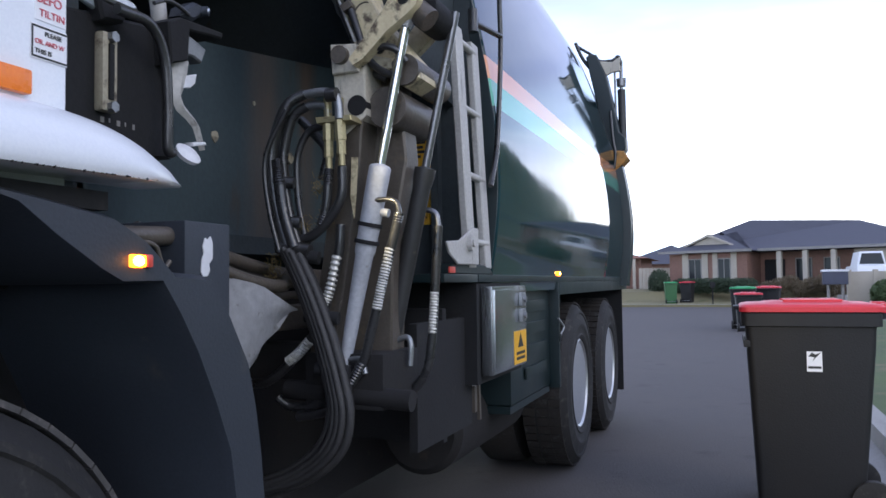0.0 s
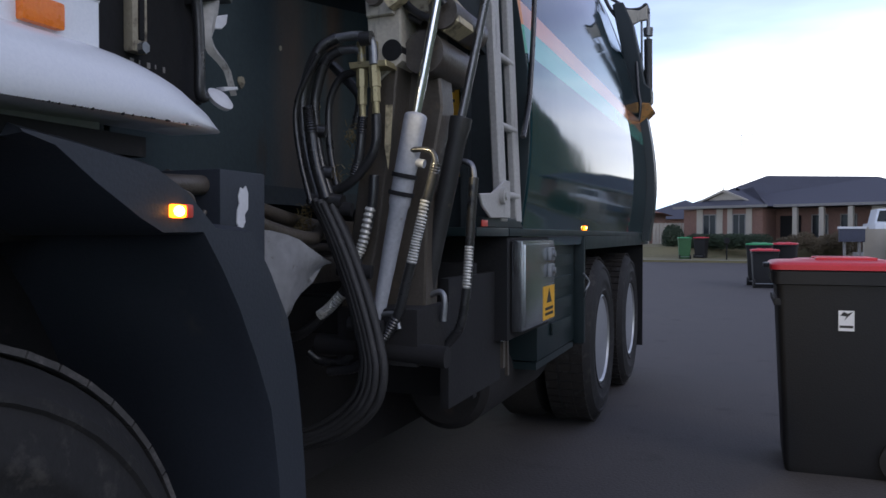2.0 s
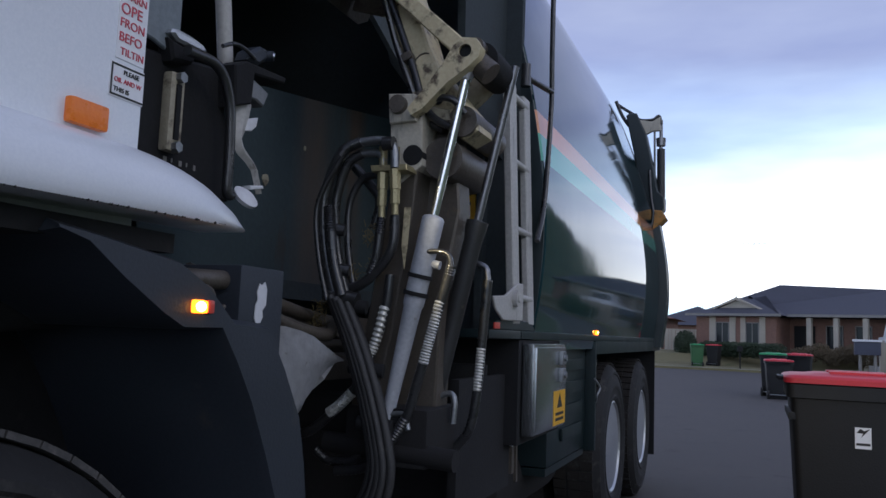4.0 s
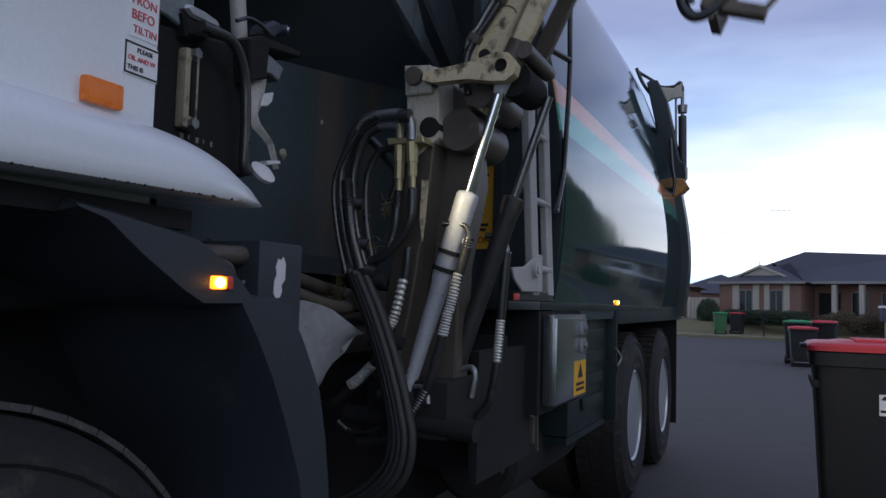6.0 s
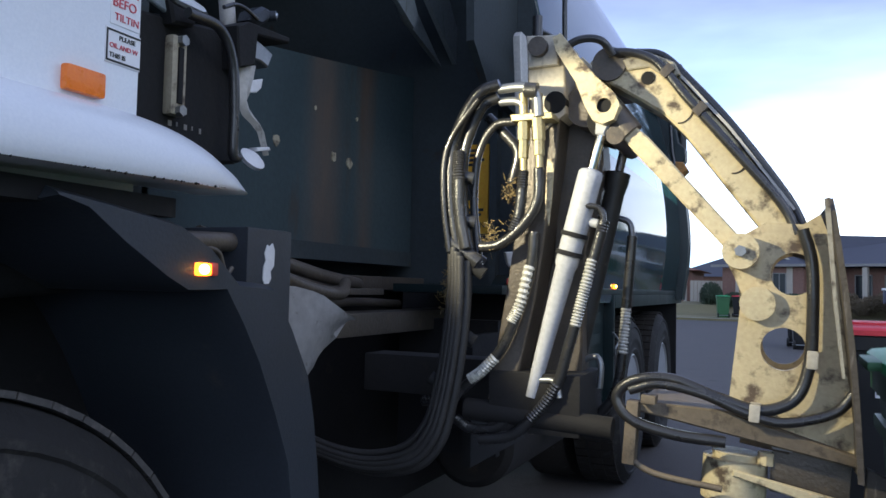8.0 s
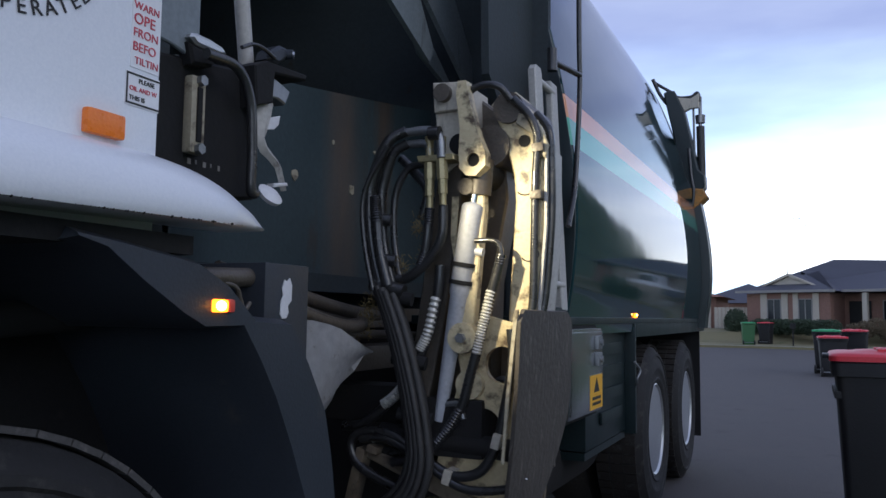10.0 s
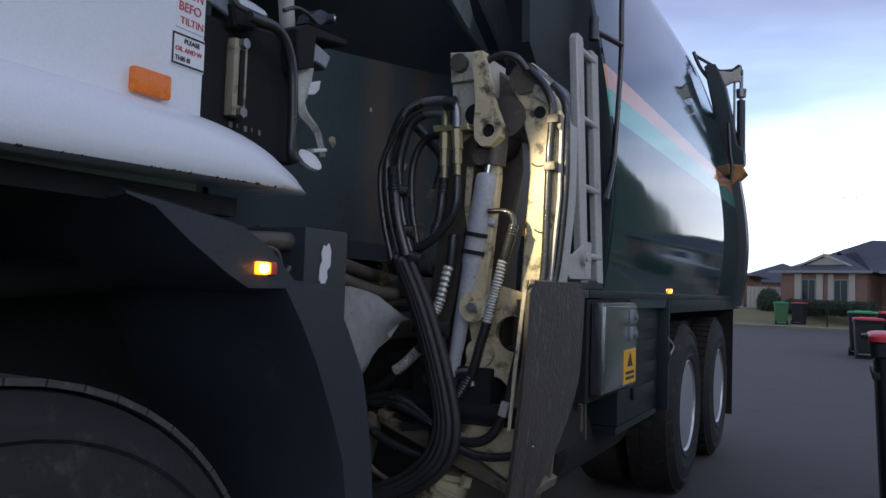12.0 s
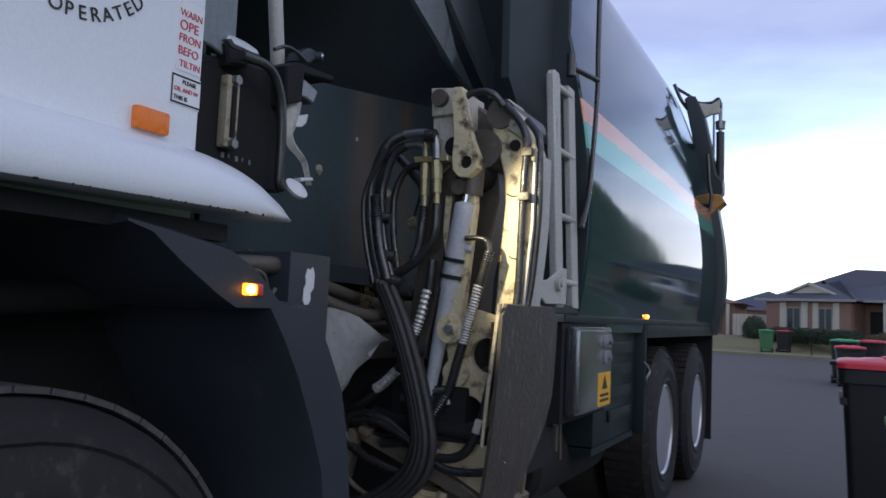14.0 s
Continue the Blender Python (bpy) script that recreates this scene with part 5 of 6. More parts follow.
def link():
    """Two bars with the outer pin at the origin, running inwards along -x."""
    bm = bmesh.new()
    prism(bm, [(-0.44, -0.020), (-0.44, 0.018), (-0.36, 0.026), (-0.02, 0.022), (-0.02, -0.022), (-0.36, -0.024)], "y", -0.005, 0.03, 0.004)
    k = ap("link_bar", bm, CREAM, "cream tie bar of the lift arm")
    # same bar as the cream front one; dark colour paints its shade
    bm = bmesh.new()
    prism(bm, [(-0.44, -0.020), (-0.44, 0.018), (-0.36, 0.026), (-0.02, 0.022), (-0.02, -0.022), (-0.36, -0.024)], "y", 0.17, 0.20, 0.004)
    part("rear_bar", bm, GRIME, k)
    bm = bmesh.new()
    cyl(bm, (0, -0.03, 0), (0, 0.04, 0), 0.042, seg=32)
    part("end_boss", bm, CREAM, k)
    bm = bmesh.new()
    cyl(bm, (0, -0.045, 0), (0, -0.028, 0), 0.014, seg=6)
    part("bolt", bm, STEEL, k)
    bm = bmesh.new()
    cyl(bm, (-0.50, 0.012, 0), (-0.40, 0.012, 0), 0.034, seg=18)
    cyl(bm, (-0.42, -0.02, -0.03), (-0.42, 0.22, -0.03), 0.024, seg=14)
    part("collar", bm, GRIME, k)
    return k


def bracket():
    """Holed end plate with the gripper; the tie bar's pin is the origin."""
    bm = bmesh.new()
    holed_plate(bm, [(-0.035, -0.02), (-0.012, -0.06), (0.008, -0.10), (0.004, -0.196), (-0.003, -0.375), (0.275, -0.452), (0.262, -0.36), (0.235, -0.19), (0.20, 0.02), (0.165, 0.10), (0.13, 0.074), (0.05, 0.074), (0.0, 0.04), (-0.04, 0.02)],
                [(0.118, -0.044, 0.05), (0.108, -0.221, 0.05)], 0.0, 0.022)
    p = ap("end_plate", bm, PLATE_CREAM, "cream end plate with two round holes")
    bm = bmesh.new()
    holed_plate(bm, [(-0.012, -0.06), (0.004, -0.196), (-0.003, -0.375), (0.275, -0.452), (0.235, -0.19), (0.165, 0.10), (0.05, 0.074)], [(0.118, -0.044, 0.05), (0.108, -0.221, 0.05)], 0.19, 0.205)
    part("rear_plate", bm, RAIL_BROWN, p)
    bm = bmesh.new()
    cyl(bm, (0.045, -0.02, -0.12), (0.045, 0.01, -0.12), 0.04, seg=28)
    part("pin_boss", bm, CREAM, p)
    bm = bmesh.new()
    rows = []
    for k in range(21):
        u = k / 20
        cx, cz = 0.178 + 0.098 * u + 0.010 * math.sin(math.pi * u), 0.125 - 0.60 * u
        y0 = -0.14 + 0.03 * max(0.0, 1 - u / 0.06) ** 2
        y1 = 0.34 - 0.05 * max(0.0, 1 - u / 0.06) ** 2 - 0.02 * (1 - u) - 0.30 * max(0.0, (u - 0.42) / 0.58) ** 1.6
        rows.append([bm.verts.new(p) for p in ((cx - 0.006, y0, cz), (cx + 0.006, y0 - 0.004, cz), (cx + 0.013, (y0 + y1) / 2, cz), (cx + 0.006, y1 + 0.004, cz), (cx - 0.006, y1, cz), (cx, (y0 + y1) / 2, cz))])
    for r, t in zip(rows, rows[1:]):
        for k in range(6):
            bm.faces.new((r[k], r[(k + 1) % 6], t[(k + 1) % 6], t[k]))
    bm.faces.new(rows[0])
    bm.faces.new(rows[-1][::-1])
    bmesh.ops.recalc_face_normals(bm, faces=bm.faces)
    bp = part("back_plate", bm, PADDLE, p, "worn dark grey back plate of the gripper")
    bm = bmesh.new()
    prism(bm, [(0.166, 0.120), (0.176, 0.124), (0.206, -0.10), (0.232, -0.26), (0.226, -0.26), (0.198, -0.10)], "y", -0.142, -0.134)
    part("worn_edge", bm, CREAM_DIRTY, bp, "chipped pale edge")
    bm = bmesh.new()
    prism(bm, [(-0.21, -0.385), (-0.01, -0.378), (0.28, -0.44), (0.28, -0.465), (-0.21, -0.41)], "y", -0.03, 0.24, 0.004)
    part("rail", bm, RAIL_BROWN, p, "grimy cross rail of the gripper, browned for its shade")
    bm = bmesh.new()
    box(bm, -0.235, -0.205, -0.05, 0.0, -0.54, -0.385, 0.006)
    box(bm, -0.20, -0.165, -0.055, -0.01, -0.386, -0.365, 0.004)
    tube(bm, [(-0.22, -0.03, -0.53), (-0.15, -0.03, -0.555), (0.0, -0.04, -0.56)], 0.008)
    part("finger_end", bm, RAIL_BROWN, p, "grimy finger of the gripper, browned for its shade")
    bm = bmesh.new()
    cyl(bm, (0.02, 0.06, -0.60), (0.02, 0.06, -0.50), 0.075, seg=32)
    cyl(bm, (0.02, 0.06, -0.50), (0.02, 0.06, -0.485), 0.055, seg=32)
    prism(bm, [(0.02, -0.515), (0.40, -0.56), (0.40, -0.60), (0.02, -0.53)], "y", -0.02, -0.005, 0.003)
    cyl(bm, (0.09, 0.03, -0.50), (0.09, 0.03, -0.47), 0.02, seg=8)
    part("roller", bm, CREAM, p, "cream gripper roller and belt arm")
    bm = bmesh.new()
    box(bm, 0.10, 0.27, 0.02, 0.16, -0.56, -0.45, 0.008)
    cyl(bm, (0.03, 0.03, -0.43), (0.14, 0.03, -0.44), 0.028, seg=16)
    part("gripper_motor", bm, GRIME, p)
    bm = bmesh.new()
    box(bm, 0.10, 0.145, -0.01, 0.03, -0.455, -0.435, 0.004)
    part("slide_block", bm, STEEL, p)
    bm = bmesh.new()
    prism(bm, [(0.30, -0.47), (0.55, -0.56), (0.55, -0.60), (0.30, -0.60)], "y", 0.02, 0.05, 0.003)
    part("belt_arm", bm, PADDLE, p)
    bm = bmesh.new()
    tube(bm, [(0.13, -0.03, 0.06), (0.155, -0.03, -0.02), (0.165, -0.03, -0.15), (0.165, -0.03, -0.25), (0.14, -0.035, -0.33), (0.07, -0.04, -0.365), (-0.02, -0.04, -0.35), (-0.13, -0.04, -0.32), (-0.22, -0.04, -0.335), (-0.26, -0.04, -0.38), (-0.22, -0.045, -0.43), (-0.12, -0.045, -0.45), (0.0, -0.04, -0.45)], 0.014)
    tube(bm, [(0.26, -0.03, -0.30), (0.22, -0.035, -0.35), (0.12, -0.045, -0.385), (0.04, -0.045, -0.375), (-0.06, -0.045, -0.345), (-0.16, -0.045, -0.335), (-0.23, -0.045, -0.36)], 0.012)
    part("gripper_hose", bm, HOSE, p, "dusty looped hoses on the gripper")
    for x, z in ((0.058, -0.372), (0.17, -0.235)):
        bm = bmesh.new()
        box(bm, x - 0.012, x + 0.012, -0.058, 0.0, z - 0.02, z + 0.02, 0.004)
        part("hose_clamp", bm, POST_GREY, p)
    return p


FOOT = Vector((-0.008, -0.01, -0.904))
FOOT_BACK = Vector((0.058, 0.17, -0.86))


def cylinder_barrel():
    """White barrel along x from its foot."""
    bm = bmesh.new()
    lathe(bm, [(-0.02, 0.001), (-0.02, 0.016), (0.03, 0.018), (0.33, 0.026), (0.34, 0.030), (0.555, 0.032), (0.585, 0.032), (0.592, 0.027), (0.597, 0.012)], (0, 0, 0), "x", 28)
    b = ap("cylinder_barrel", bm, CYL_WHITE, "white painted hydraulic cylinder")
    for x in (0.37, 0.42):
        bm = bmesh.new()
        lathe(bm, [(x - 0.006, 0.026), (x - 0.006, 0.036), (x + 0.006, 0.036), (x + 0.006, 0.026)], (0, 0, 0), "x", 24)
        part("band", bm, WELL_BLACK, b)
    bm = bmesh.new()
    cyl(bm, (0.462, 0, -0.026), (0.462, 0, -0.052), 0.012, seg=12)
    part("port", bm, CYL_WHITE, b)
    bm = bmesh.new()
    tube(bm, [(0.03, -0.005, -0.012), (0.04, -0.01, -0.045), (0.034, -0.015, -0.062), (0.005, -0.02, -0.078)], 0.008)
    part("feed_pipe", bm, STEEL, b)
    return b


def cylinder_rod():
    """Chrome rod whose eye is the origin, running inwards along -x."""
    bm = bmesh.new()
    cyl(bm, (-0.50, 0, 0), (-0.02, 0, 0), 0.0135, seg=20)
    r = ap("cylinder_rod", bm, CHROME, "bright chrome cylinder rod")
    bm = bmesh.new()
    prism(bm, [(-0.07, -0.012), (-0.03, -0.02), (0.02, -0.018), (0.03, 0.0), (0.02, 0.018), (-0.03, 0.02), (-0.07, 0.012)], "y", -0.018, 0.018, 0.004)
    part("rod_eye", bm, CYL_WHITE, r)
    return r


def back_cylinder():
    bm = bmesh.new()
    lathe(bm, [(-0.02, 0.001), (-0.02, 0.026), (0.50, 0.028), (0.535, 0.033), (0.56, 0.033), (0.565, 0.012)], (0, 0, 0), "x", 24)
    b = ap("rear_barrel", bm, CYL_BLACK, "greasy black hydraulic cylinder")
    bm = bmesh.new()
    cyl(bm, (-0.50, 0, 0), (0, 0, 0), 0.0125, seg=16)
    r = ap("rear_rod", bm, DARK_ROD, "dull oily rod of the rear cylinder")
    bm = bmesh.new()
    tube(bm, [(0.03, -0.02, -0.02), (0.05, -0.025, -0.055), (0.03, -0.03, -0.075), (-0.03, -0.03, -0.085)], 0.009)
    part("cylinder_pipe", bm, STEEL, b)
    return b, r


CRANK, BEAM, LINK, PLATE, BARREL, ROD = crank(), beam(), link(), bracket(), cylinder_barrel(), cylinder_rod()
BARREL_B, ROD_B = back_cylinder()

# ---- wheelie bins ----


def wheelie_bin(name, label, body_mat, lid_mat, group="wheelie bins at the kerb", h=1.06, sticker=False):
    """Front towards -y, base at the origin."""
    b = thing(name, label, "wheelie bin", group)
    bm = bmesh.new()
    rows = []
    for z, w, d0, d1, r in ((0.0, 0.225, -0.255, 0.215, 0.03), (0.03, 0.235, -0.262, 0.222, 0.03), (0.80, 0.275, -0.300, 0.290, 0.035), (0.90, 0.282, -0.305, 0.295, 0.035), (0.905, 0.30, -0.325, 0.32, 0.04), (0.965, 0.30, -0.325, 0.32, 0.04), (0.97, 0.285, -0.31, 0.30, 0.035)):
        z *= h / 1.06
        row = []
        for cx, cy, a0 in ((w - r, d1 - r, 0), (-w + r, d1 - r, 90), (-w + r, d0 + r, 180), (w - r, d0 + r, 270)):
            for k in range(5):
                a = radians(a0 + 22.5 * k)
                row.append(bm.verts.new((cx + r * math.cos(a), cy + r * math.sin(a), z)))
        rows.append(row)
    for p, q in zip(rows, rows[1:]):
        for k in range(20):
            bm.faces.new((p[k], p[(k + 1) % 20], q[(k + 1) % 20], q[k]))
    bm.faces.new(rows[0][::-1])
    bm.faces.new(rows[-1])
    bmesh.ops.recalc_face_normals(bm, faces=bm.faces)
    body = part("body", bm, body_mat, b)
    part("front_rib", build(box, -0.27, 0.27, -0.318, -0.28, 0.80 * h / 1.06, 0.835 * h / 1.06, 0.008), body_mat, body)
    bm = bmesh.new()
    rows = []
    zb = 0.972 * h / 1.06
    for z, g in ((0.0, 0.0), (0.024, 0.0), (0.034, -0.010), (0.040, -0.04), (0.043, -0.11), (0.048, -0.13), (0.051, -0.16)):
        w, d0, d1, r = 0.30 + g, -0.335 - g, 0.335 + g, 0.05
        row = []
        for cx, cy, a0 in ((w - r, d1 - r, 0), (-w + r, d1 - r, 90), (-w + r, d0 + r, 180), (w - r, d0 + r, 270)):
            for k in range(5):
                a = radians(a0 + 22.5 * k)
                row.append(bm.verts.new((cx + r * math.cos(a), cy + r * math.sin(a), zb + z)))
        rows.append(row)
    for p, q in zip(rows, rows[1:]):
        for k in range(20):
            bm.faces.new((p[k], p[(k + 1) % 20], q[(k + 1) % 20], q[k]))
    bm.faces.new(rows[0][::-1])
    bm.faces.new(rows[-1])
    bmesh.ops.recalc_face_normals(bm, faces=bm.faces)
    lid = part("lid", bm, lid_mat, b)
    for x in (-0.10, 0.10):
        part("lid_rib", build(box, x - 0.06, x + 0.06, -0.12, 0.16, zb + 0.046, zb + 0.060, 0.006), lid_mat, lid)
    part("lid_grip", build(box, -0.12, 0.12, -0.365, -0.325, zb + 0.004, zb + 0.026, 0.008), body_mat, lid)
    for x in (-0.17, 0.17):
        part("hinge", build(box, x - 0.035, x + 0.035, 0.33, 0.40, zb - 0.01, zb + 0.04, 0.008), lid_mat, lid)
    bm = bmesh.new()
    cyl(bm, (-0.22, 0.40, 0.955 * h / 1.06), (0.22, 0.40, 0.955 * h / 1.06), 0.015, seg=14)
    for x in (-0.2, 0.0, 0.2):
        box(bm, x - 0.015, x + 0.015, 0.31, 0.41, 0.935 * h / 1.06, 0.965 * h / 1.06, 0.005)
    part("handle", bm, body_mat, b)
    bm = bmesh.new()
    cyl(bm, (-0.27, 0.26, 0.10), (0.27, 0.26, 0.10), 0.012, seg=12)
    part("axle", bm, STEEL, b)
    for x in (-0.265, 0.215):
        bm = bmesh.new()
        lathe(bm, [(x, 0.001), (x, 0.03), (x + 0.012, 0.06), (x - 0.005, 0.075), (x, 0.10), (x + 0.05, 0.10), (x + 0.055, 0.07), (x + 0.045, 0.001)], (0, 0.26, 0.10), "x", 32)
        part("wheel", bm, RUBBER, b)
    if sticker:
        bm = bmesh.new()
        prism(bm, [(-0.025, 0.73), (0.045, 0.73), (0.045, 0.83), (-0.025, 0.83)], "x", 0.270, 0.2785)
        st = part("sticker", bm, LABEL_WHITE, b, "white sticker with a black mark")
        bm = bmesh.new()
        prism(bm, [(-0.018, 0.805), (-0.002, 0.825), (0.015, 0.815), (0.04, 0.826), (0.015, 0.798), (0.0, 0.782), (0.01, 0.802)], "x", 0.2775, 0.2795)
        box(bm, 0.2775, 0.2795, -0.02, 0.04, 0.745, 0.757)
        part("mark", bm, INK, st)
    return b


def place_bins():
    red = wheelie_bin("wheelie_bin", "black wheelie bin with a red lid and a white sticker", BIN_BLACK, LID_RED, h=1.12, sticker=True)
    red.matrix_basis = pose(0.44, 4.56, 0, 0, 0, RED_TURN)
    green = wheelie_bin("wheelie_bin", "dark wheelie bin with a green lid at the kerb", BIN_BLACK, LID_GREEN)
    green.matrix_basis = pose(0.33, 20.5, 0, 0, 0, 176)
    plain = wheelie_bin("wheelie_bin", "small black wheelie bin with a red lid at the kerb", BIN_BLACK, LID_RED, h=0.92)
    tall = wheelie_bin("wheelie_bin", "black wheelie bin with a faded red lid at the kerb", BIN_BLACK, LID_RED)
    plain.matrix_basis = pose(0.42, 19.5, 0, 0, 0, 183)
    tall.matrix_basis = pose(0.93, 21.4, 0, 0, 0, 172)
    far = wheelie_bin("wheelie_bin", "green wheelie bin across the street", BIN_GREEN, LID_GREEN)
    far.matrix_basis = pose(-2.65, 38.6, 0.1, 0, 0, 190)
    tilted = copy_thing(tall, pose(-1.98, 40.2, 0.1, 0, 0, 165))
    tagged(tilted, "black wheelie bin with a red lid across the street")


RED_TURN = -90
place_bins()
LIFTED = wheelie_bin("wheelie_bin", "green wheelie bin with a bright green lid, being emptied", BIN_GREEN, LID_GREEN)

# ---- houses and gardens ----


def hip_roof(bm, x0, x1, y0, y1, z, h, over=0.5, ridge=None):
    x0, x1, y0, y1 = x0 - over, x1 + over, y0 - over, y1 + over
    m = (y1 - y0) / 2
    a = [bm.verts.new(p) for p in ((x0, y0, z), (x1, y0, z), (x1, y1, z), (x0, y1, z))]
    r = [bm.verts.new(p) for p in (((ridge[0] if ridge else x0 + m), y0 + m, z + h), ((ridge[1] if ridge else x1 - m), y0 + m + (1.6 if ridge else 0), z + h - (0.24 if ridge else 0)))]
    bm.faces.new((a[0], a[1], r[1], r[0]))
    bm.faces.new((a[2], a[3], r[0], r[1]))
    bm.faces.new((a[1], a[2], r[1]))
    bm.faces.new((a[3], a[0], r[0]))
    bm.faces.new(a[::-1])
    bmesh.ops.recalc_face_normals(bm, faces=bm.faces)


def window(parent, x0, x1, y, z0, z1):
    bm = bmesh.new()
    box(bm, x0, x1, y - 0.03, y + 0.02, z0, z1)
    w = part("window", bm, GLASS_DARK, parent, "dark window", 0)
    for a, b, c, d in ((x0 - 0.05, x0, z0, z1), (x1, x1 + 0.05, z0, z1), ((x0 + x1) / 2 - 0.02, (x0 + x1) / 2 + 0.02, z0, z1), (x0 - 0.05, x1 + 0.05, z1, z1 + 0.05), (x0 - 0.05, x1 + 0.05, z0 - 0.07, z0)):
        bm = bmesh.new()
        box(bm, a, b, y - 0.06, y + 0.02, c, d)
        part("window_frame", bm, TRIM_GREY, w, "", 0)


def house():
    h = thing("house", "single-storey brick house with a dark tiled hip roof", "house")
    z0, z1 = 0.1, 2.58
    wing, end = U_WING, 12.0
    bm = bmesh.new()
    box(bm, 0.0, wing, 0.0, 8.0, z0, z1)
    part("wall", bm, BRICK, h, "brown brick front wing", 0)
    bm = bmesh.new()
    box(bm, wing, end, 1.6, 8.0, z0, z1)
    part("wall", bm, BRICK, h, "", 0)
    for x0, x1 in U_PANELS:
        bm = bmesh.new()
        box(bm, x0, x1, -0.05, -0.002, z0, z1)
        part("render_panel", bm, RENDER_CREAM, h, "pale cream rendered panel", 0)
    for x0, x1 in U_WINDOWS:
        window(h, x0, x1, 0.0, 0.7, 2.25)
    for x0, x1 in U_BACK_WINDOWS:
        window(h, x0, x1, 1.6, 0.7, 2.2)
    # near-black door colour carries the shade of the porch
    bm = bmesh.new()
    box(bm, wing + 0.25, wing + 1.25, 1.5, 1.59, z0, 2.2)
    part("door", bm, WELL_BLACK, h, "front door coloured near black for the porch's shade", 0)
    for x in U_POSTS:
        bm = bmesh.new()
        box(bm, x, x + 0.22, 0.35, 0.57, z0, z1)
        part("porch_post", bm, RENDER_CREAM, h, "", 0)
    bm = bmesh.new()
    box(bm, U_GARAGE[0], U_GARAGE[1], 0.9, 1.59, z0, z1)
    part("garage_door", bm, RENDER_CREAM, h, "pale cream garage door", 0)
    bm = bmesh.new()
    hip_roof(bm, -0.1, end, 0.8, 8.6, z1 + 0.1, 1.85, 0.45, (2.45, 7.6))
    part("roof", bm, TILE, h, "dark grey tiled hip roof", 0)
    bm = bmesh.new()
    hip_roof(bm, 0.0, wing, 0.0, 5.2, z1 + 0.08, 1.15, 0.4)
    part("front_roof", bm, TILE, h, "", 0)
    gx = wing * 0.46
    bm = bmesh.new()
    prism(bm, [(gx - 1.05, 3.02), (gx + 1.05, 3.02), (gx, 3.46)], "y", 0.62, 1.2)
    g = part("gable", bm, RENDER_CREAM, h, "small cream gable with a finial", 0)
    bm = bmesh.new()
    prism(bm, [(gx - 1.45, 2.98), (gx - 1.25, 2.98), (gx, 3.47), (gx + 1.25, 2.98), (gx + 1.45, 2.98), (gx, 3.60)], "y", 0.45, 0.62)
    part("barge_board", bm, RENDER_CREAM, g, "", 0)
    bm = bmesh.new()
    prism(bm, [(gx - 1.4, 2.99), (gx, 3.60), (gx + 1.4, 2.99), (gx, 3.50)], "y", 0.621, 2.4)
    part("gable_roof", bm, TILE, g, "", 0)
    bm = bmesh.new()
    cyl(bm, (gx, 0.5, 3.5), (gx, 0.5, 3.95), 0.03, 0.01, seg=8)
    part("finial", bm, WELL_BLACK, g, "", 0)
    bm = bmesh.new()
    box(bm, -0.42, wing + 0.42, -0.46, -0.38, z1 + 0.02, z1 + 0.15)
    part("gutter", bm, TRIM_GREY, h, "", 0)
    bm = bmesh.new()
    box(bm, wing + 0.42, end + 0.45, 0.27, 0.35, z1 + 0.03, z1 + 0.16)
    part("gutter", bm, TRIM_GREY, h, "", 0)
    h.matrix_basis = pose(-3.05, 44.0, 0, 0, 0, -25)
    # second house beyond, partly hidden
    n = thing("house", "brick house with a low tiled roof behind a fence", "house")
    bm = bmesh.new()
    box(bm, -14.0, -4.9, 47, 54, 0.1, 2.5)
    part("wall", bm, BRICK, n, "", 0)
    bm = bmesh.new()
    hip_roof(bm, -14.0, -4.9, 47, 54, 2.5, 1.0, 0.5)
    part("roof", bm, mat("red_tile", (0.20, 0.09, 0.06), 0.8), n, "reddish tiled roof", 0)
    for x in (-5.2, -5.9):
        bm = bmesh.new()
        box(bm, x - 0.08, x + 0.08, 46.2, 46.36, 0.1, 2.45)
        part("porch_post", bm, RENDER_CREAM, n, "", 0)
    b = thing("house", "distant house with a grey roof", "house")
    bm = bmesh.new()
    box(bm, -9.0, -1.0, 70, 78, 0.1, 2.6)
    part("wall", bm, BRICK, b, "", 0)
    bm = bmesh.new()
    hip_roof(bm, -9.0, -1.0, 70, 78, 2.6, 1.8, 0.5)
    part("roof", bm, TILE, b, "", 0)
    f = thing("fence", "pale board fence between two houses", "fence")
    for k in range(9):
        bm = bmesh.new()
        box(bm, -4.9 + 0.2 * k, -4.72 + 0.2 * k, 46.0, 46.04, 0.1, 1.9)
        part("board", bm, RENDER_CREAM, f, "", 0)


U_WING = 4.28
U_PANELS = ((0.76, 1.10), (1.87, 2.20), (2.46, 2.72), (3.45, 3.75))
U_WINDOWS = ((1.16, 1.81), (2.78, 3.39))
U_BACK_WINDOWS = ((6.1, 6.8), (7.45, 8.1))
U_POSTS = (5.6, 6.85, 8.15)
U_GARAGE = (9.0, 11.6)
house()


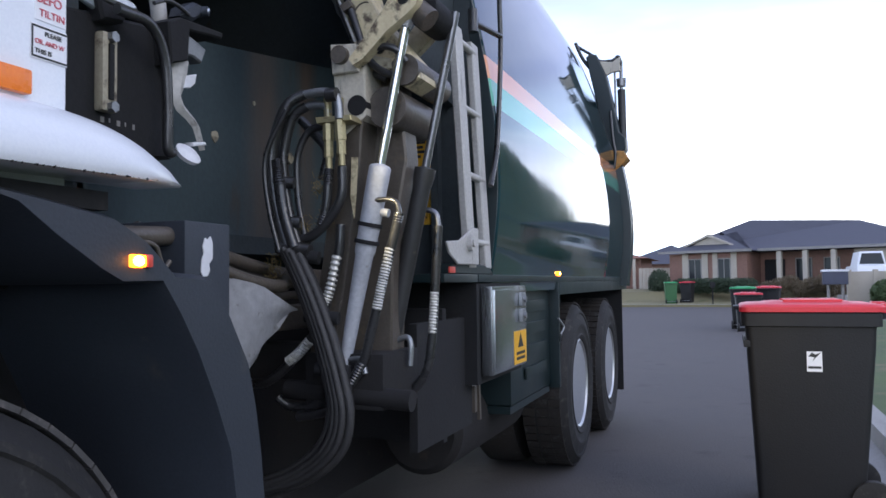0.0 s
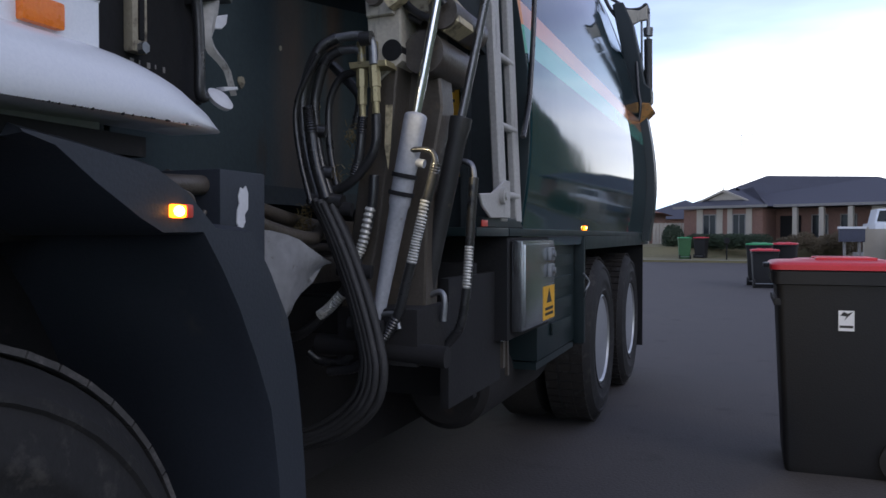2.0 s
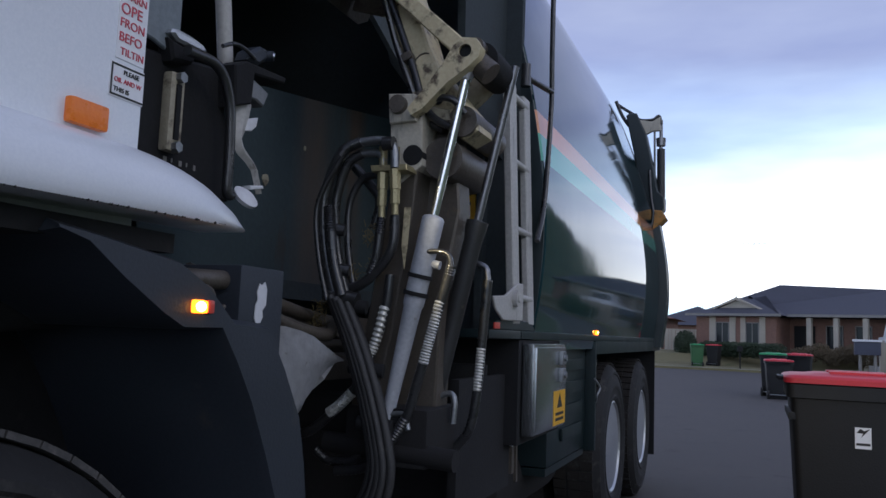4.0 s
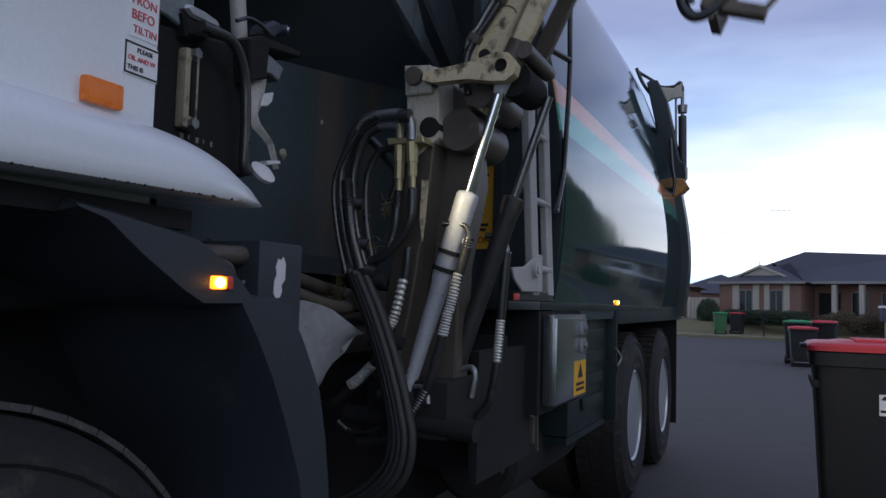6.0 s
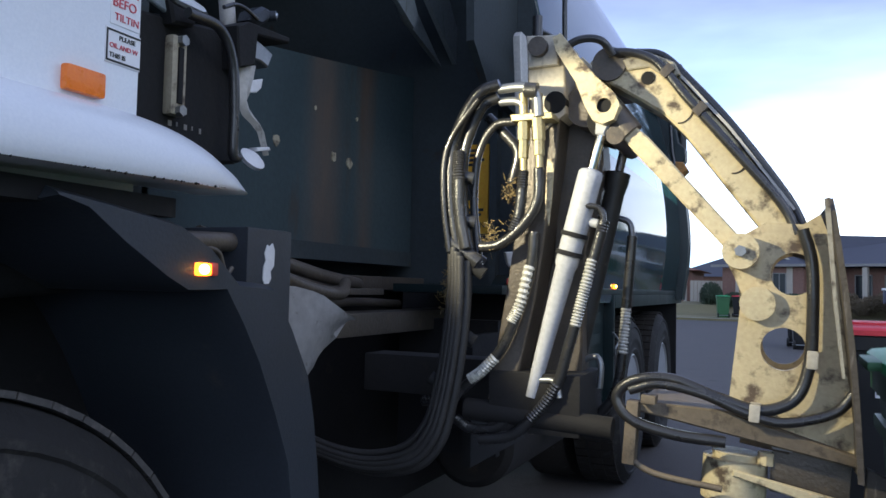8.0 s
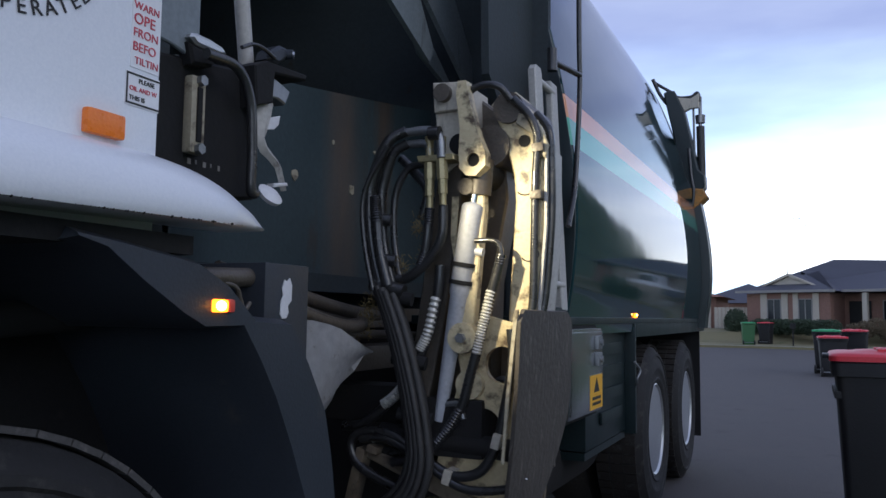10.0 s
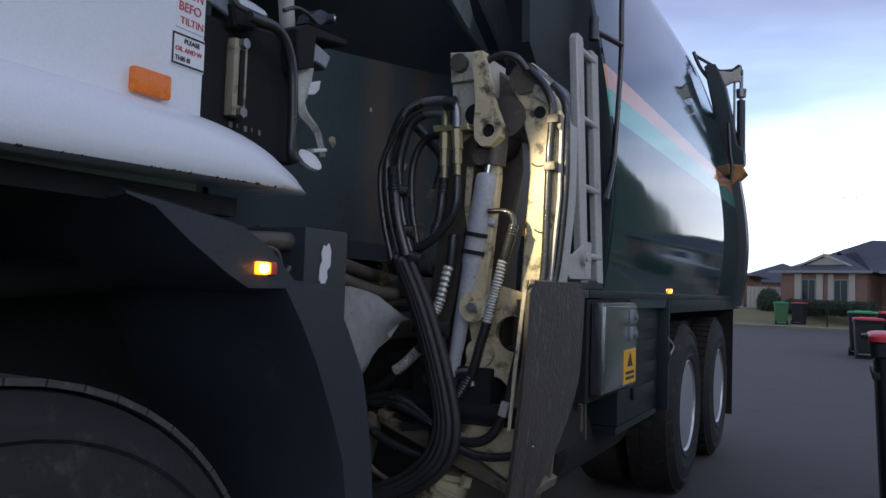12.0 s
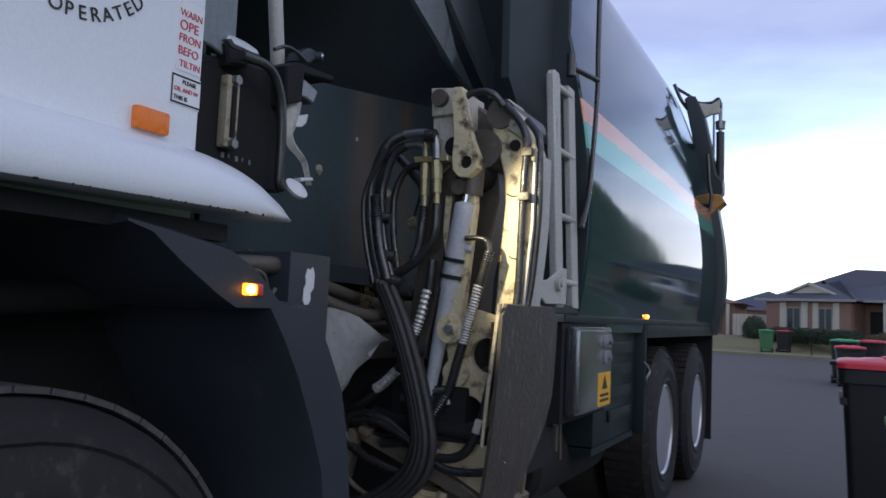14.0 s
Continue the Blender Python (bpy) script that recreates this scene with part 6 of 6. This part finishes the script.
def leaves(bm, c, size, n, rnd, leaf=0.07):
    for _ in range(n):
        while True:
            p = Vector((rnd.uniform(-1, 1), rnd.uniform(-1, 1), rnd.uniform(-1, 1)))
            if 0.35 < p.length < 1:
                break
        q = Vector(c) + Vector((p.x * size[0], p.y * size[1], p.z * size[2]))
        u = Vector((rnd.gauss(0, 1), rnd.gauss(0, 1), rnd.gauss(0, 1))).normalized()
        v = u.orthogonal().normalized()
        s = leaf * (0.6 + 0.8 * rnd.random())
        vs = [bm.verts.new(q + u * s), bm.verts.new(q + v * s * 0.5), bm.verts.new(q - u * s), bm.verts.new(q - v * s * 0.5)]
        bm.faces.new(vs)


def shrub(name, label, parts, material, seed, leaf=0.09, n=500):
    rnd = random.Random(seed)
    t = thing(name, label, "plant")
    bm = bmesh.new()
    for c, size in parts:
        leaves(bm, c, size, n, rnd, leaf)
    part("foliage", bm, material, t, "", 0)
    bm = bmesh.new()
    c, size = parts[0]
    for k in range(4):
        cyl(bm, (c[0] + 0.03 * k, c[1], 0.08), (c[0] + rnd.uniform(-1, 1) * size[0] * 0.5, c[1] + rnd.uniform(-1, 1) * size[1] * 0.5, c[2]), 0.03, 0.01, seg=6)
    part("stem", bm, TRUNK, t, "", 0)


shrub("hedge", "low dark clipped hedge before the house", [((-3.73 + 0.906 * u, 42.55 - 0.4226 * u, 0.90), (0.5, 0.42, 0.40)) for u in (1.5, 2.0, 2.5, 3.0, 3.5, 4.0, 4.5, 5.0)], HEDGE, 1, 0.045, 1500)
shrub("bush", "dark round bush beside the house", [((-3.5, 42.6, 1.05), (0.6, 0.6, 0.75))], HEDGE, 2, 0.05, 3600)
shrub("shrub", "brownish spreading garden shrubs", [((1.75 + 0.47 * k, 40.9 - 0.2 * (k % 2), 0.72 + 0.13 * (k % 3)), (0.5, 0.5, 0.42)) for k in range(7)], mat("brown_leaf", (0.11, 0.085, 0.05), 0.8, 0, 0.5, 9), 5, 0.045, 1300)
shrub("shrub", "green strappy garden plant on the verge", [((5.6, 33.9, 0.55), (0.55, 0.5, 0.6)), ((6.5, 34.4, 0.8), (0.8, 0.7, 0.9))], LEAF, 6, 0.07, 2600)

# ---- more of the street ----
def antenna(x, y, z0, h):
    a = thing("antenna", "thin metal television antenna on a mast", "antenna")
    bm = bmesh.new()
    cyl(bm, (x, y, z0), (x, y, z0 + h), 0.016, seg=6)
    part("mast", bm, STEEL, a, "", 0)
    bm = bmesh.new()
    cyl(bm, (x - 0.7, y, z0 + h - 0.05), (x + 0.7, y, z0 + h - 0.05), 0.012, seg=6)
    for k in range(5):
        cyl(bm, (x - 0.6 + 0.3 * k, y - 0.25, z0 + h - 0.05), (x - 0.6 + 0.3 * k, y + 0.25, z0 + h - 0.05), 0.012, seg=5)
    part("boom", bm, STEEL, a, "", 0)


antenna(-4.6, 74.0, 3.6, 4.6)
antenna(-0.2, 49.0, 3.9, 3.2)


def letterbox():
    a = thing("letterbox", "wide dark letterbox with a pale top on posts", "letterbox")
    for x in (3.70, 4.22):
        part("post", build(cyl, (x, 34.75, 0.05), (x, 34.75, 0.97), 0.06, seg=10), TRIM_GREY, a, "", 0)
    part("box", build(box, 3.50, 4.40, 34.5, 35.0, 0.95, 1.46, 0.02), mat("letterbox_blue", (0.05, 0.055, 0.085), 0.6), a, "", 30)
    part("top", build(box, 3.46, 4.44, 34.45, 35.05, 1.46, 1.55, 0.02), LIGHT_GREY, a, "pale flat top", 30)
    b = thing("letterbox", "small dark letterbox on a thin post", "letterbox")
    part("post", build(cyl, (-0.75, 37.6, 0.05), (-0.75, 37.6, 0.9), 0.03, seg=8), WELL_BLACK, b, "", 0)
    part("box", build(box, -0.86, -0.64, 37.4, 37.8, 0.85, 1.1, 0.02), WELL_BLACK, b, "", 30)


letterbox()


def parked_car():
    setting("driveway", build(box, 4.6, 7.4, 35.6, 40.0, 0.05, 0.45), CONCRETE)
    w = thing("garden_wall", "low pale rendered garden wall", "wall")
    part("wall", build(box, 4.5, 6.6, 35.2, 35.4, 0.05, 1.46), RENDER_CREAM, w, "", 0)
    for x in (4.5, 5.45, 6.35):
        part("pier", build(box, x - 0.06, x + 0.1, 35.15, 35.45, 0.05, 1.54), RENDER_CREAM, w, "", 0)
    c = thing("parked_car", "white pickup parked in a driveway", "car")
    dx, dy, dz = -4.05, -5.2, 0.33
    part("body", build(box, 9.0 + dx, 10.25 + dx, 41.4 + dy, 45.0 + dy, 0.75 + dz, 1.4 + dz, 0.12), CAB_WHITE, c)
    part("cabin", build(prism, [(9.05 + dx, 1.3 + dz), (10.2 + dx, 1.3 + dz), (10.05 + dx, 1.98 + dz), (9.2 + dx, 1.98 + dz)], "y", 42.0 + dy, 44.0 + dy, 0.06), CAB_WHITE, c)
    part("windscreen", build(prism, [(9.16 + dx, 1.45 + dz), (10.09 + dx, 1.45 + dz), (9.98 + dx, 1.90 + dz), (9.27 + dx, 1.90 + dz)], "y", 41.97 + dy, 42.03 + dy), GLASS_DARK, c, "", 0)
    for x in (8.95, 10.1):
        for y in (41.7, 44.2):
            bm = bmesh.new()
            lathe(bm, [(x + dx, 0.001), (x + dx, 0.3), (x + dx + 0.03, 0.36), (x + dx + 0.18, 0.36), (x + dx + 0.2, 0.001)], (0, y + dy, 0.81), "x", 24)
            part("wheel", bm, RUBBER, c)


parked_car()


def hills():
    """Pasture and wooded ridge beyond the near side of the street, which the tank mirrors."""
    bm = bmesh.new()
    rnd = random.Random(21)
    cols, rows_n = 90, 12
    grid = []
    for i in range(cols + 1):
        a = 10.85 + 118 * (i / cols) ** 1.8
        top = 3.4 + 3.0 * min(1.0, (a - 10.85) / 0.5) + 1.35 * max(0.0, a - 11.35) if a < 15 else 12.5 + 1.4 * math.sin(a * 0.21)
        col = []
        for j in range(rows_n + 1):
            v = j / rows_n
            r = 95 + 240 * v
            el = top * v ** 1.15 + 0.18 * math.sin(a * 2.1 + j) * v + 0.10 * rnd.uniform(-1, 1) * v
            col.append(bm.verts.new((r * math.sin(radians(a)), r * math.cos(radians(a)), 1.2 * v + r * math.tan(radians(el)) - 0.02)))
        grid.append(col)
    for p, q in zip(grid, grid[1:]):
        for j in range(rows_n):
            bm.faces.new((p[j], p[j + 1], q[j + 1], q[j]))
    bmesh.ops.recalc_face_normals(bm, faces=bm.faces)
    tagged(new("backdrop_hills", mesh(bm, "backdrop_hills", HILL, 60)), kind="structure")


hills()

# ---- work light on the arm ----
spot = new("work_light", bpy.data.lights.new("work_light", "SPOT"))
spot.data.energy, spot.data.color, spot.data.spot_size, spot.data.spot_blend, spot.data.shadow_soft_size = 72.0, (1.0, 0.85, 0.55), radians(55), 0.4, 0.025
spot.matrix_world = look((-1.08, 1.27, 1.735), (-0.22, 2.1, 1.30))


# ---- what moves ----
PIVOT = Vector((0.07, -0.02, -0.01))
SHOULDER = Vector((0.175, 0.03, -0.045))
# seconds, slide, crank, beam and plate angles, reach and angle of the tie bar's outer pin about the shoulder
ARM_ROWS = (
    (0.0, -0.972, 46, 116, 150, 0.54, 121),
    (5.3, -0.972, 46, 116, 150, 0.54, 121),
    (5.6, -0.972, 32, 105, 134, 0.54, 108),
    (5.8, -0.972, 18, 90, 108, 0.55, 88),
    (6.0, -0.972, 3, 62, 73, 0.57, 58),
    (6.2, -0.972, -6, 42, 58, 0.56, 37),
    (6.5, -0.968, -18, 20, 37, 0.54, 17),
    (6.8, -0.935, -30, -4, 20, 0.56, -11),
    (7.0, -0.884, -37, -16, 9, 0.577, -24),
    (7.25, -0.805, -46, -29, 4, 0.58, -40),
    (7.5, -0.734, -52, -38, 0, 0.583, -50),
    (8.0, -0.578, -56, -46, -4, 0.594, -56.5),
    (8.2, -0.556, -57, -47, -4, 0.596, -58),
    (8.4, -0.556, -62, -54, -5, 0.60, -64),
    (8.7, -0.562, -68, -69, -7, 0.61, -76),
    (9.2, -0.64, -76, -82, -11, 0.64, -93),
    (10.0, -0.90, -80, -86, -14, 0.656, -99.6),
    (10.6, -0.975, -80, -86, -14, 0.656, -99.6),
    (14.0, -0.975, -80, -86, -14, 0.656, -99.6),
)
RELEASE = 8.0
BIN_STAND = pose(0.575, 2.12, 0, 0, 0, -90)


def turn(p, deg):
    return Matrix.Translation(p) @ pose(0, 0, 0, 0, -deg, 0)


def motions():
    slide, cr, be, li, pl, ba, ro, bb, rb, lo, sl, bin_rows = [], [], [], [], [], [], [], [], [], [], [], []
    held = None
    plates = {}
    for t, mx, crank_a, beam_a, plate_a, reach, pin_a in ARM_ROWS:
        base = Matrix.Translation((mx, 2.0, 1.855))
        slide.append((t, base))
        out = min(1.0, (mx + 0.975) / 0.25)
        sl.append((t, turn(SLING_PIVOT, -7 * out)))
        hang = turn(SLING_PIVOT, -7 * out) @ (HOSE_PIVOT - SLING_PIVOT)
        lo.append((t, turn(hang, -27 * min(1.0, (mx + 0.975) / 0.40))))
        a = radians(crank_a)
        q = PIVOT + Vector((0.197 * math.cos(a), 0, 0.197 * math.sin(a)))
        pin = SHOULDER + Vector((reach * math.cos(radians(pin_a)), -0.03, reach * math.sin(radians(pin_a))))
        cr.append((t, turn(PIVOT, crank_a)))
        be.append((t, turn(SHOULDER, beam_a)))
        pl.append((t, turn(pin, plate_a)))
        d = pin - q
        li.append((t, turn(pin + Vector((0, -0.01, 0)), math.degrees(math.atan2(d.z, d.x)))))
        d = q - FOOT
        ang = math.degrees(math.atan2(d.z, d.x))
        ba.append((t, turn(FOOT, ang)))
        ro.append((t, turn(Vector((q.x, FOOT.y, q.z)), ang)))
        qb = q + Vector((0.08 * math.cos(a - 0.5), 0, 0.08 * math.sin(a - 0.5)))
        d = qb - FOOT_BACK
        ang = math.degrees(math.atan2(d.z, d.x))
        bb.append((t, turn(FOOT_BACK, ang)))
        rb.append((t, turn(Vector((qb.x, FOOT_BACK.y, qb.z)), ang)))
        plates[t] = base @ turn(pin, plate_a)
    grip = plates[RELEASE].inverted() @ Matrix.Translation((-0.02, 0, 0.07)) @ BIN_STAND
    for t, m in plates.items():
        bin_rows.append((t, m @ grip if t <= RELEASE else BIN_STAND))
    for ob, rows in ((ARM, slide), (CRANK, cr), (BEAM, be), (LINK, li), (PLATE, pl), (BARREL, ba), (ROD, ro), (BARREL_B, bb), (ROD_B, rb), (LOOP, lo), (SLING, sl), (LIFTED, bin_rows)):
        walk(ob, rows)


motions()
